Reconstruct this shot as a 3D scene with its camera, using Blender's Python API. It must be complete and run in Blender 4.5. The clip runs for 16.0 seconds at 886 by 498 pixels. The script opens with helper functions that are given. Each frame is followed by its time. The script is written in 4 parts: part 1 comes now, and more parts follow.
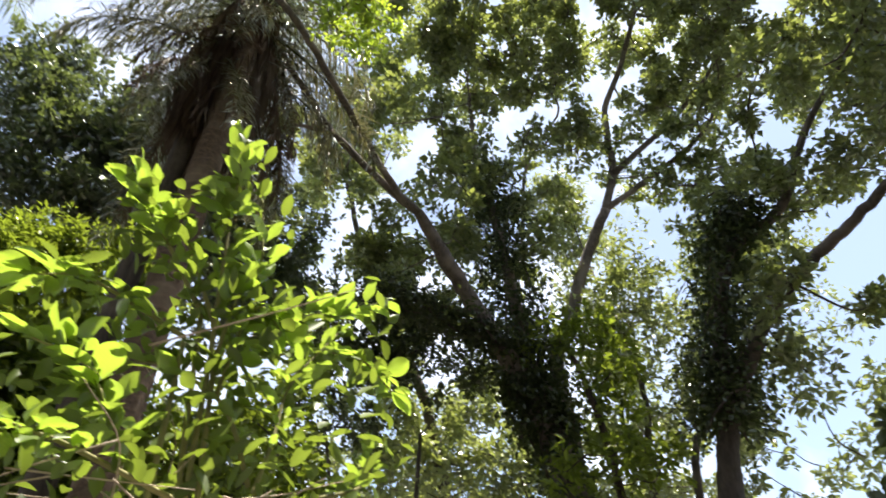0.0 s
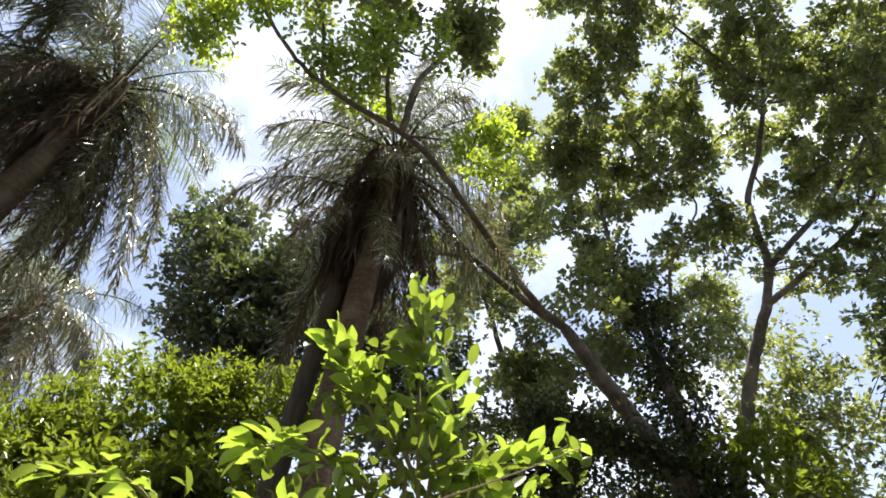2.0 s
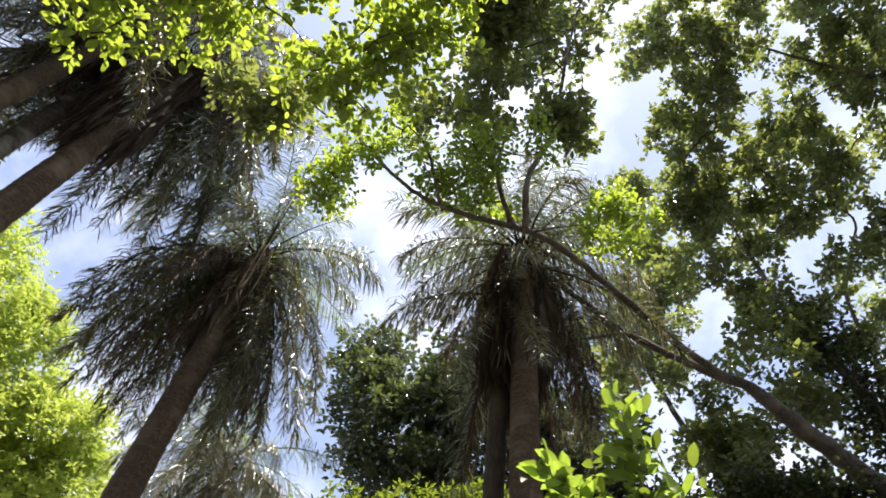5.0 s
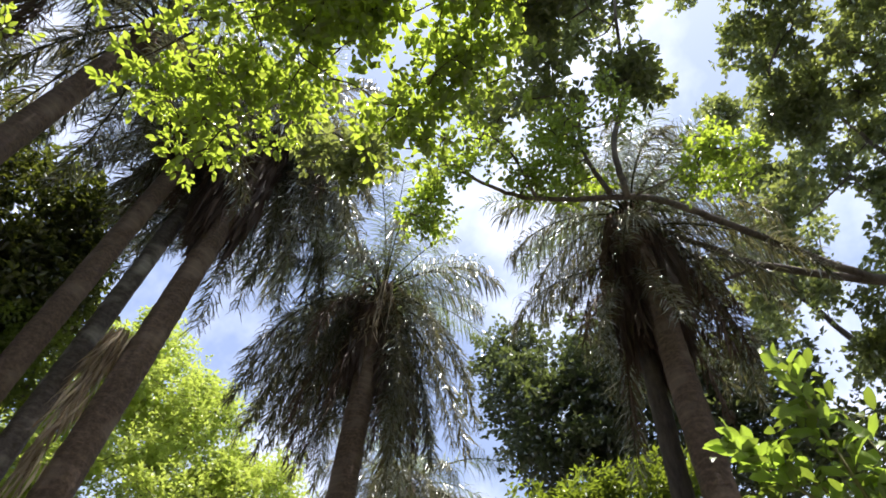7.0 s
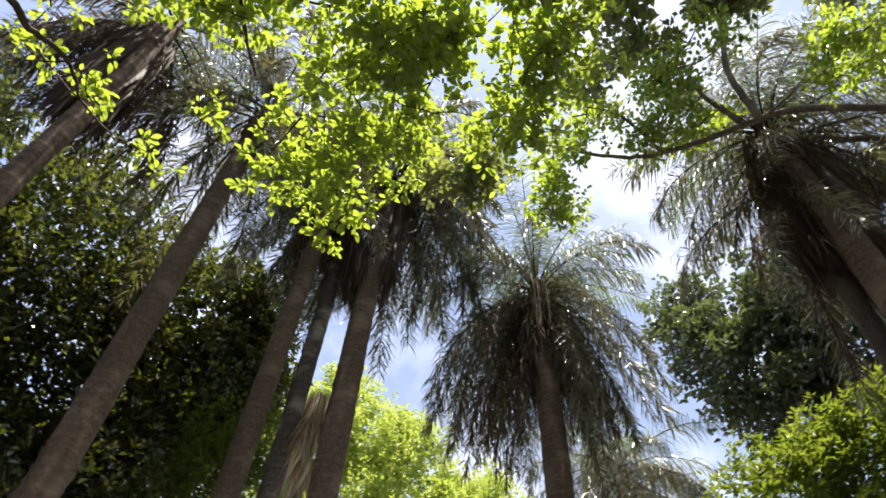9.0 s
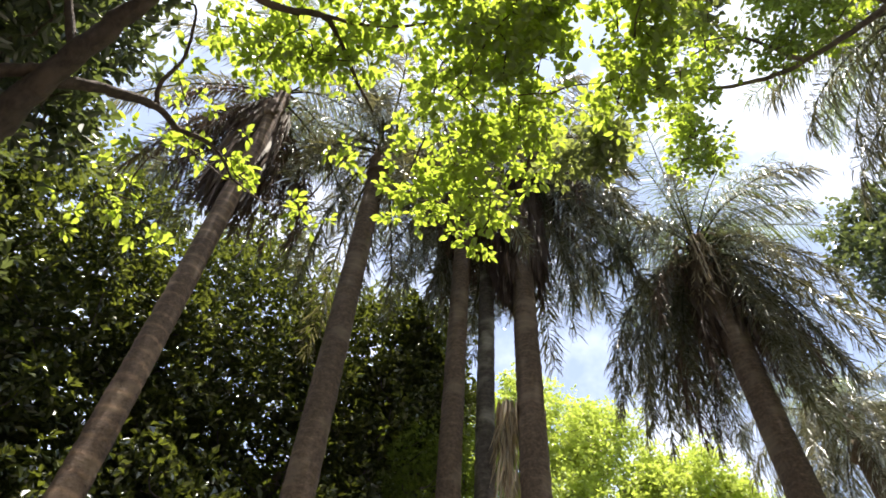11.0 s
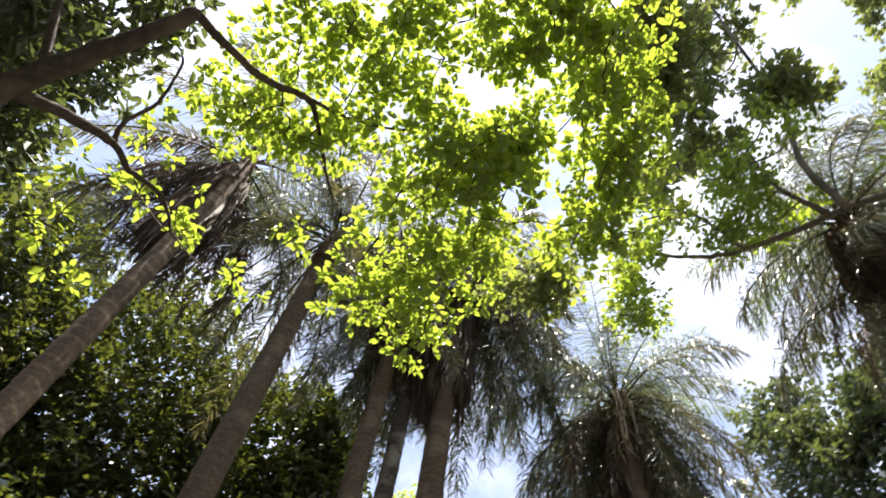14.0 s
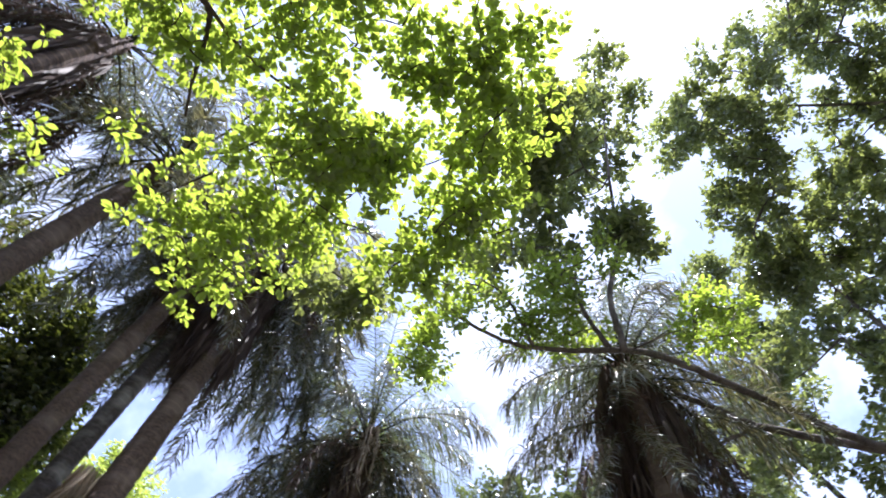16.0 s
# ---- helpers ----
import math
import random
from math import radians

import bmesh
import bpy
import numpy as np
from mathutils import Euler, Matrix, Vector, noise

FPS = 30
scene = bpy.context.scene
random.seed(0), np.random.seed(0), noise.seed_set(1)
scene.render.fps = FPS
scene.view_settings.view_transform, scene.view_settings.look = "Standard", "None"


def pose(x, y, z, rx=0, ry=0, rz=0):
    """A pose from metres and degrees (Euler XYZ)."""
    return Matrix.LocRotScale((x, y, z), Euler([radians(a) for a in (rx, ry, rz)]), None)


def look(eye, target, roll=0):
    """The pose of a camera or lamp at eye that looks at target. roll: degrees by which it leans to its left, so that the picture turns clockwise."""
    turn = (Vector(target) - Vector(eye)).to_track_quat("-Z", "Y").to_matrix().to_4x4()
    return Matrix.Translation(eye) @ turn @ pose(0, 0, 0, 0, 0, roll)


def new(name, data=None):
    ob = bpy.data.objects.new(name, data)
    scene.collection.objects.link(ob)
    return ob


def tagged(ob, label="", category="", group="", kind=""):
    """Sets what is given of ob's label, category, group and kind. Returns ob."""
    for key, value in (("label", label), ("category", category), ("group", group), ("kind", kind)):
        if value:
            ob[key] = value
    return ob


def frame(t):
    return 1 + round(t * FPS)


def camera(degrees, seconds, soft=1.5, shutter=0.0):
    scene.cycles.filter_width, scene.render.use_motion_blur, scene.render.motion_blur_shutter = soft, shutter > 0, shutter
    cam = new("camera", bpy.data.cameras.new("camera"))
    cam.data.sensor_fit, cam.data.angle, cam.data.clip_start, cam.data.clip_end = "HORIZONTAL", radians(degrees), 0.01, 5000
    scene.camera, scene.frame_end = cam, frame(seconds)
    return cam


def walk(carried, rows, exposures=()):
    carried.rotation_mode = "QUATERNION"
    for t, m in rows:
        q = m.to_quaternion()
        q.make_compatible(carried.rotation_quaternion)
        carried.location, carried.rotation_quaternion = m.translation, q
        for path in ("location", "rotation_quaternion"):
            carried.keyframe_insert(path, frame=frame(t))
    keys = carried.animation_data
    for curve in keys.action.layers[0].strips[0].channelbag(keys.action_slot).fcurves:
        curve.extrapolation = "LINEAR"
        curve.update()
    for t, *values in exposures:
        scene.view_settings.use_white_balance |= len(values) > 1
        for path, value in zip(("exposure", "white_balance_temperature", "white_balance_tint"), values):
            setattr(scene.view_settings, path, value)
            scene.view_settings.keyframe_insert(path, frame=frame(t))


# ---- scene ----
cam = camera(69, 16.0, soft=1.6, shutter=0.35)
PATH = [
    (0.0, pose(-0.000, 0.002, 1.600, 130.20, 0.65, -1.20)),
    (0.5, pose(-0.059, -0.002, 1.618, 132.74, -0.24, 3.92)),
    (1.0, pose(-0.097, -0.005, 1.638, 135.29, -2.07, 7.11)),
    (1.5, pose(-0.122, -0.027, 1.650, 137.92, -3.32, 9.52)),
    (2.0, pose(-0.132, -0.045, 1.667, 139.98, -3.91, 10.98)),
    (2.5, pose(-0.145, -0.071, 1.675, 141.39, -4.02, 13.53)),
    (3.0, pose(-0.169, -0.091, 1.683, 142.75, -4.63, 15.65)),
    (3.5, pose(-0.189, -0.114, 1.689, 144.20, -5.02, 17.99)),
    (4.0, pose(-0.193, -0.140, 1.690, 145.60, -5.63, 20.06)),
    (4.5, pose(-0.200, -0.150, 1.694, 146.67, -5.47, 23.96)),
    (4.7, pose(-0.207, -0.157, 1.687, 146.96, -5.22, 26.03)),
    (6.8, pose(-0.136, -0.420, 1.567, 145.57, -3.05, 46.59)),
    (7.0, pose(-0.117, -0.432, 1.569, 145.06, -2.85, 48.36)),
    (7.5, pose(-0.051, -0.500, 1.580, 144.02, -2.06, 53.71)),
    (8.0, pose(-0.039, -0.543, 1.581, 144.06, -2.54, 58.76)),
    (8.5, pose(-0.031, -0.551, 1.564, 144.20, -3.26, 63.17)),
    (9.0, pose(-0.033, -0.571, 1.561, 143.77, -2.28, 69.79)),
    (9.5, pose(-0.033, -0.593, 1.555, 143.22, -2.24, 74.81)),
    (10.0, pose(-0.037, -0.636, 1.540, 142.71, -1.31, 81.38)),
    (10.2, pose(-0.053, -0.640, 1.528, 142.57, -1.44, 83.56)),
    (12.3, pose(-0.222, -0.849, 1.610, 146.45, -6.38, 91.73)),
    (12.5, pose(-0.224, -0.841, 1.608, 147.28, -6.66, 90.86)),
    (13.0, pose(-0.220, -0.815, 1.624, 149.29, -6.25, 86.06)),
    (13.5, pose(-0.210, -0.777, 1.640, 151.37, -5.37, 81.02)),
    (14.0, pose(-0.181, -0.734, 1.654, 153.70, -4.93, 75.28)),
    (14.5, pose(-0.176, -0.712, 1.647, 156.35, -5.13, 66.97)),
    (15.0, pose(-0.186, -0.682, 1.645, 158.18, -5.09, 58.98)),
    (15.5, pose(-0.182, -0.624, 1.648, 158.34, -4.15, 52.04)),
    (16.0, pose(-0.182, -0.553, 1.613, 157.62, -3.12, 45.41)),
]
walk(cam, PATH, exposures=[(0.0, 1.54, 6600, 16), (1.0, 1.5, 6650, 17), (2.5, 1.42, 6650, 18), (4.5, 1.3, 6550, 19), (7.5, 1.22, 6250, 20),
                          (8.5, 1.24, 6350, 20), (9.5, 1.43, 6600, 18), (10.0, 1.47, 6600, 18), (12.5, 1.73, 6650, 18), (14.0, 1.6, 6600, 19), (15.0, 1.24, 6400, 19), (15.5, 1.54, 5850, 25), (16.0, 1.64, 5600, 27)])

# ---- light ----
world = bpy.data.worlds.new("sky")
scene.world = world
world.use_nodes = True
wn, wl = world.node_tree.nodes, world.node_tree.links
sky = wn.new("ShaderNodeTexSky")
sky.sky_type, sky.sun_disc = "NISHITA", False
SUN_EL, SUN_AZ = radians(83), radians(85)      # azimuth clockwise from +y
sky.sun_elevation, sky.sun_rotation = SUN_EL, SUN_AZ
sky.air_density, sky.dust_density, sky.ozone_density = 1.0, 0.9, 0.5
coord, cloud, ramp, mixc = wn.new("ShaderNodeTexCoord"), wn.new("ShaderNodeTexNoise"), wn.new("ShaderNodeValToRGB"), wn.new("ShaderNodeMix")
cloud.inputs["Scale"].default_value, cloud.inputs["Detail"].default_value, cloud.inputs["Roughness"].default_value = 2.6, 6, 0.55
ramp.color_ramp.elements[0].position, ramp.color_ramp.elements[1].position = 0.45, 0.72
ramp.color_ramp.elements[0].color = (0.16, 0.16, 0.16, 1)
mixc.data_type = "RGBA"
wl.new(coord.outputs["Generated"], cloud.inputs["Vector"])
wl.new(cloud.outputs["Fac"], ramp.inputs["Fac"])
wl.new(ramp.outputs["Color"], mixc.inputs[0])
clear_blue = wn.new("ShaderNodeMix")
clear_blue.data_type, clear_blue.blend_type = "RGBA", "MULTIPLY"
clear_blue.inputs[0].default_value = 1.0
clear_blue.inputs[7].default_value = (0.98, 1.06, 1.08, 1)
wl.new(sky.outputs["Color"], clear_blue.inputs[6])
wl.new(clear_blue.outputs[2], mixc.inputs[6])
mixc.inputs[7].default_value = (8.2, 8.8, 9.5, 1)
wl.new(mixc.outputs[2], wn["Background"].inputs["Color"])
wn["Background"].inputs["Strength"].default_value = 0.085

sun = new("sun", bpy.data.lights.new("sun", "SUN"))
sun.data.energy, sun.data.angle, sun.data.color = 5.0, radians(0.53), (1.0, 0.94, 0.83)
sun_way = Vector((math.sin(SUN_AZ) * math.cos(SUN_EL), math.cos(SUN_AZ) * math.cos(SUN_EL), math.sin(SUN_EL)))
sun.matrix_world = look(sun_way * 60, (0, 0, 0))


# ---- materials ----
def nodes_of(name):
    m = bpy.data.materials.new(name)
    m.use_nodes = True
    return m, m.node_tree.nodes, m.node_tree.links


def leaf_material(name, dark, light, through_colour, thin=0.5, single=False, gloss=0.35, sheen=0.06, lit=0.0, waxy=0.0):
    """Thin leaf: diffuse above, light coming through, a waxy gloss; each leaf has a tone of its own. A high lit leaves
    most of them dark and few bright, painting shade and sun flecks into the tones.
    """
    m, n, l = nodes_of(name)
    n.remove(n["Principled BSDF"])
    if single:
        rnd = n.new("ShaderNodeObjectInfo").outputs["Random"]
    else:
        rnd = n.new("ShaderNodeNewGeometry").outputs["Random Per Island"]
    tc, tex = n.new("ShaderNodeTexCoord"), n.new("ShaderNodeTexNoise")
    tex.inputs["Scale"].default_value = 1.3
    tex.inputs["Detail"].default_value = 3
    l.new(tc.outputs["Object"], tex.inputs["Vector"])
    add = n.new("ShaderNodeMath")
    add.operation = "MULTIPLY_ADD"
    tone = tex.outputs["Fac"]
    if single:
        # side veins that run forward from the midrib
        sep, away, slant, wave, mixv = (n.new(k) for k in ("ShaderNodeSeparateXYZ", "ShaderNodeMath", "ShaderNodeMath", "ShaderNodeMath", "ShaderNodeMath"))
        l.new(tc.outputs["Object"], sep.inputs[0])
        away.operation, slant.operation, wave.operation, mixv.operation = "ABSOLUTE", "MULTIPLY_ADD", "PINGPONG", "MULTIPLY_ADD"
        l.new(sep.outputs["Y"], away.inputs[0])
        l.new(away.outputs[0], slant.inputs[0])
        slant.inputs[1].default_value = -0.9
        l.new(sep.outputs["X"], slant.inputs[2])
        l.new(slant.outputs[0], wave.inputs[0])
        wave.inputs[1].default_value = 0.05
        l.new(wave.outputs[0], mixv.inputs[0])
        mixv.inputs[1].default_value = 9.0
        l.new(tone, mixv.inputs[2])
        tone = mixv.outputs[0]
        tex.inputs["Scale"].default_value = 6
    l.new(tone, add.inputs[0])
    add.inputs[1].default_value = 0.5
    half = n.new("ShaderNodeMath")
    half.operation = "MULTIPLY_ADD"
    l.new(rnd, half.inputs[0])
    half.inputs[1].default_value, half.inputs[2].default_value = 0.9, -0.2
    l.new(half.outputs[0], add.inputs[2])
    cr = n.new("ShaderNodeValToRGB")
    e = cr.color_ramp.elements
    e[0].color, e[1].color = (*dark, 1), (*light, 1)
    e[0].position, e[1].position = lit, 1.0 - 0.15 * (lit > 0)
    l.new(add.outputs[0], cr.inputs["Fac"])
    tint = n.new("ShaderNodeMix")
    tint.data_type, tint.blend_type = "RGBA", "MIX"
    tint.inputs[0].default_value = 0.75
    l.new(cr.outputs["Color"], tint.inputs[6])
    tint.inputs[7].default_value = (*through_colour, 1)
    dif, tra, glo = n.new("ShaderNodeBsdfDiffuse"), n.new("ShaderNodeBsdfTranslucent"), n.new("ShaderNodeBsdfGlossy")
    l.new(cr.outputs["Color"], dif.inputs["Color"])
    l.new(tint.outputs[2], tra.inputs["Color"])
    glo.inputs["Color"].default_value, glo.inputs["Roughness"].default_value = (0.9, 0.95, 0.9, 1), gloss
    m1, m2 = n.new("ShaderNodeMixShader"), n.new("ShaderNodeMixShader")
    m1.inputs[0].default_value = thin
    l.new(dif.outputs[0], m1.inputs[1])
    l.new(tra.outputs[0], m1.inputs[2])
    m2.inputs[0].default_value = sheen
    if waxy:
        fre, gain = n.new("ShaderNodeFresnel"), n.new("ShaderNodeMath")
        fre.inputs["IOR"].default_value = 1.5
        gain.operation = "MULTIPLY_ADD"
        gain.inputs[1].default_value, gain.inputs[2].default_value = waxy, sheen - 0.03
        l.new(fre.outputs[0], gain.inputs[0])
        l.new(gain.outputs[0], m2.inputs[0])
    l.new(m1.outputs[0], m2.inputs[1])
    l.new(glo.outputs[0], m2.inputs[2])
    l.new(m2.outputs[0], n["Material Output"].inputs["Surface"])
    return m


def bark_material(name, dark, light, scale=9.0, stretch=0.25, bump=0.6, rough=0.9, spots=None, scars=0.0, ringed=0.3):
    """Rough bark: fissures drawn out along the stem, lichen or stain blotches at a larger scale; scars: spacing of pale rings round the stem."""
    m, n, l = nodes_of(name)
    p = n["Principled BSDF"]
    tc, mp = n.new("ShaderNodeTexCoord"), n.new("ShaderNodeMapping")
    mp.inputs["Scale"].default_value = (1, 1, stretch)
    l.new(tc.outputs["Object"], mp.inputs["Vector"])
    fine, large = n.new("ShaderNodeTexNoise"), n.new("ShaderNodeTexNoise")
    fine.inputs["Scale"].default_value, fine.inputs["Detail"].default_value, fine.inputs["Roughness"].default_value = scale * 2.2, 9, 0.68
    large.inputs["Scale"].default_value, large.inputs["Detail"].default_value = 2.3, 4
    l.new(mp.outputs[0], fine.inputs["Vector"])
    l.new(tc.outputs["Object"], large.inputs["Vector"])
    cr = n.new("ShaderNodeValToRGB")
    cr.color_ramp.elements[0].position, cr.color_ramp.elements[1].position = 0.32, 0.7
    cr.color_ramp.elements[0].color, cr.color_ramp.elements[1].color = (*dark, 1), (*light, 1)
    l.new(fine.outputs["Fac"], cr.inputs["Fac"])
    lr = n.new("ShaderNodeValToRGB")
    lr.color_ramp.elements[0].position, lr.color_ramp.elements[1].position = 0.5, 0.66
    l.new(large.outputs["Fac"], lr.inputs["Fac"])
    mx = n.new("ShaderNodeMix")
    mx.data_type = "RGBA"
    l.new(lr.outputs["Color"], mx.inputs[0])
    l.new(cr.outputs["Color"], mx.inputs[6])
    mx.inputs[7].default_value = (*(spots or tuple(1.25 * c for c in light)), 1)
    paint = mx.outputs[2]
    if scars:
        sep, warp, saw, sr, ring = (n.new(k) for k in ("ShaderNodeSeparateXYZ", "ShaderNodeMath", "ShaderNodeMath", "ShaderNodeValToRGB", "ShaderNodeMix"))
        l.new(tc.outputs["Object"], sep.inputs[0])
        warp.operation, saw.operation = "MULTIPLY_ADD", "PINGPONG"
        l.new(large.outputs["Fac"], warp.inputs[0])
        warp.inputs[1].default_value = 0.14
        l.new(sep.outputs["Z"], warp.inputs[2])
        l.new(warp.outputs[0], saw.inputs[0])
        saw.inputs[1].default_value = scars / 2
        sr.color_ramp.elements[0].position, sr.color_ramp.elements[1].position = 0.0, scars * 0.22
        sr.color_ramp.elements[0].color, sr.color_ramp.elements[1].color = (1.7, 1.6, 1.5, 1), (0.92, 0.9, 0.88, 1)
        l.new(saw.outputs[0], sr.inputs["Fac"])
        ring.data_type, ring.blend_type = "RGBA", "MULTIPLY"
        ring.inputs[0].default_value = ringed
        l.new(paint, ring.inputs[6])
        l.new(sr.outputs["Color"], ring.inputs[7])
        paint = ring.outputs[2]
    l.new(paint, p.inputs["Base Color"])
    p.inputs["Roughness"].default_value = rough
    b = n.new("ShaderNodeBump")
    b.inputs["Strength"].default_value, b.inputs["Distance"].default_value = bump, 0.02
    l.new(fine.outputs["Fac"], b.inputs["Height"])
    l.new(b.outputs[0], p.inputs["Normal"])
    return m


# darker copy of the shrub leaf: shade inside the shrub put into the colour
LEAF_SHRUB_SHADED = leaf_material("shrub_leaf_shaded", (0.035, 0.065, 0.012), (0.13, 0.19, 0.03), (0.24, 0.33, 0.03), 0.5, False, 0.4, 0.05, 0.25)
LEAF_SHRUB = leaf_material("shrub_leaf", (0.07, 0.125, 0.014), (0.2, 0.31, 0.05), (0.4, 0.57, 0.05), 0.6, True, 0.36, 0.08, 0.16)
LEAF_NEAR = leaf_material("near_leaf", (0.034, 0.062, 0.011), (0.165, 0.235, 0.036), (0.465, 0.6, 0.05), 0.63, False, 0.34, 0.08, 0.1)
LEAF_NEAR_ONE = leaf_material("near_leaf_single", (0.034, 0.062, 0.011), (0.165, 0.235, 0.036), (0.465, 0.6, 0.05), 0.63, True, 0.34, 0.08, 0.1)
LEAF_CANOPY = leaf_material("canopy_leaf", (0.028, 0.042, 0.02), (0.185, 0.22, 0.066), (0.38, 0.45, 0.085), 0.48, False, 0.35, 0.12, 0.25)
LEAF_SPREAD = leaf_material("spreading_leaf", (0.06, 0.11, 0.02), (0.24, 0.34, 0.05), (0.52, 0.68, 0.05), 0.62, False, 0.35, 0.1, 0.15)
LEAF_VINE = leaf_material("vine_leaf", (0.013, 0.02, 0.009), (0.06, 0.08, 0.025), (0.12, 0.16, 0.025), 0.35, False, 0.35, 0.06, 0.4)
LEAF_DARK = leaf_material("dark_leaf", (0.017, 0.026, 0.014), (0.066, 0.085, 0.034), (0.16, 0.21, 0.04), 0.42, False, 0.3, 0.12, 0.45)
LEAF_EVERGREEN = leaf_material("evergreen_leaf", (0.018, 0.023, 0.012), (0.108, 0.13, 0.032), (0.24, 0.295, 0.03), 0.33, False, 0.25, 0.11, 0.43)
LEAF_BUSH = leaf_material("bush_leaf", (0.026, 0.046, 0.01), (0.13, 0.185, 0.025), (0.32, 0.42, 0.03), 0.45, False, 0.38, 0.04, 0.15)
# paler than such foliage is: full sunlight put into the leaf colour
LEAF_LIME_SUNLIT = leaf_material("lime_leaf_sunlit", (0.25, 0.32, 0.05), (0.45, 0.53, 0.10), (0.55, 0.66, 0.1), 0.5, False, 0.45, 0.05)
LEAF_PALM = leaf_material("palm_leaflet", (0.022, 0.021, 0.013), (0.14, 0.125, 0.075), (0.27, 0.26, 0.09), 0.4, False, 0.3, 0.07, 0.26, 0.35)
LEAF_PALM_HIGH = leaf_material("palm_leaflet_fresh", (0.036, 0.052, 0.02), (0.125, 0.165, 0.055), (0.28, 0.36, 0.08), 0.45, False, 0.32, 0.08, 0.15, 0.5)
# light end raised: sunlight on the dry hanging frond put into its colour
LEAF_STRAW = leaf_material("palm_leaflet_straw", (0.3, 0.22, 0.14), (0.88, 0.77, 0.58), (0.3, 0.22, 0.13), 0.15, False, 0.5, 0.04, 0.15)
LEAF_DEAD = leaf_material("palm_leaflet_dead", (0.065, 0.043, 0.033), (0.2, 0.142, 0.108), (0.24, 0.16, 0.11), 0.2, False, 0.5, 0.03)
BARK = bark_material("bark_grey_brown", (0.06, 0.048, 0.039), (0.2, 0.168, 0.137), 9.0, 0.25, 0.9)
BARK_DARK = bark_material("bark_dark", (0.038, 0.03, 0.025), (0.11, 0.09, 0.07))
BARK_RED = bark_material("bark_brown", (0.03, 0.021, 0.016), (0.1, 0.072, 0.052), 11.0, 0.3, 0.9)
BARK_PALM = bark_material("palm_bark", (0.058, 0.039, 0.026), (0.185, 0.128, 0.085), 10.0, 1.2, 0.8, 0.9, (0.2, 0.15, 0.105), 0.13)
BARK_PALM_RINGED = bark_material("palm_bark_ringed", (0.05, 0.032, 0.021), (0.17, 0.115, 0.075), 10.0, 1.2, 0.9, 0.9, (0.25, 0.18, 0.12), 0.17, 0.8)
BARK_PALM_GREY = bark_material("palm_bark_lichen", (0.05, 0.04, 0.033), (0.16, 0.14, 0.118), 7.0, 1.4, 0.8, 0.9, (0.36, 0.34, 0.29), 0.12)
FIBRE = bark_material("palm_fibre", (0.08, 0.055, 0.041), (0.25, 0.175, 0.127), 16.0, 0.1, 0.9)
TWIG = bark_material("green_twig", (0.12, 0.12, 0.04), (0.26, 0.25, 0.10), 20.0, 0.3, 0.2)
TWIG_PALE = bark_material("pale_twig", (0.28, 0.22, 0.16), (0.5, 0.42, 0.32), 20.0, 0.3, 0.2)
RACHIS = bark_material("frond_stalk", (0.03, 0.035, 0.018), (0.085, 0.09, 0.045), 20.0, 0.3, 0.2)
SOIL = bark_material("leaf_litter", (0.06, 0.05, 0.042), (0.19, 0.165, 0.135), 6.0, 1.0, 0.8, 0.95, (0.11, 0.12, 0.07))


# ---- building blocks ----
def unit(v):
    return v / np.maximum(np.linalg.norm(v, axis=-1, keepdims=True), 1e-9)


def smooth_line(pts, per=6):
    """A Catmull-Rom line through the points."""
    p = np.array(pts, float)
    p = np.vstack([2 * p[0] - p[1], p, 2 * p[-1] - p[-2]])
    out = []
    for i in range(1, len(p) - 2):
        for k in range(per):
            u = k / per
            out.append(0.5 * (2 * p[i] + (p[i + 1] - p[i - 1]) * u + (2 * p[i - 1] - 5 * p[i] + 4 * p[i + 1] - p[i + 2]) * u ** 2
                              + (3 * p[i] - p[i - 1] - 3 * p[i + 1] + p[i + 2]) * u ** 3))
    out.append(p[-2])
    return np.array(out)


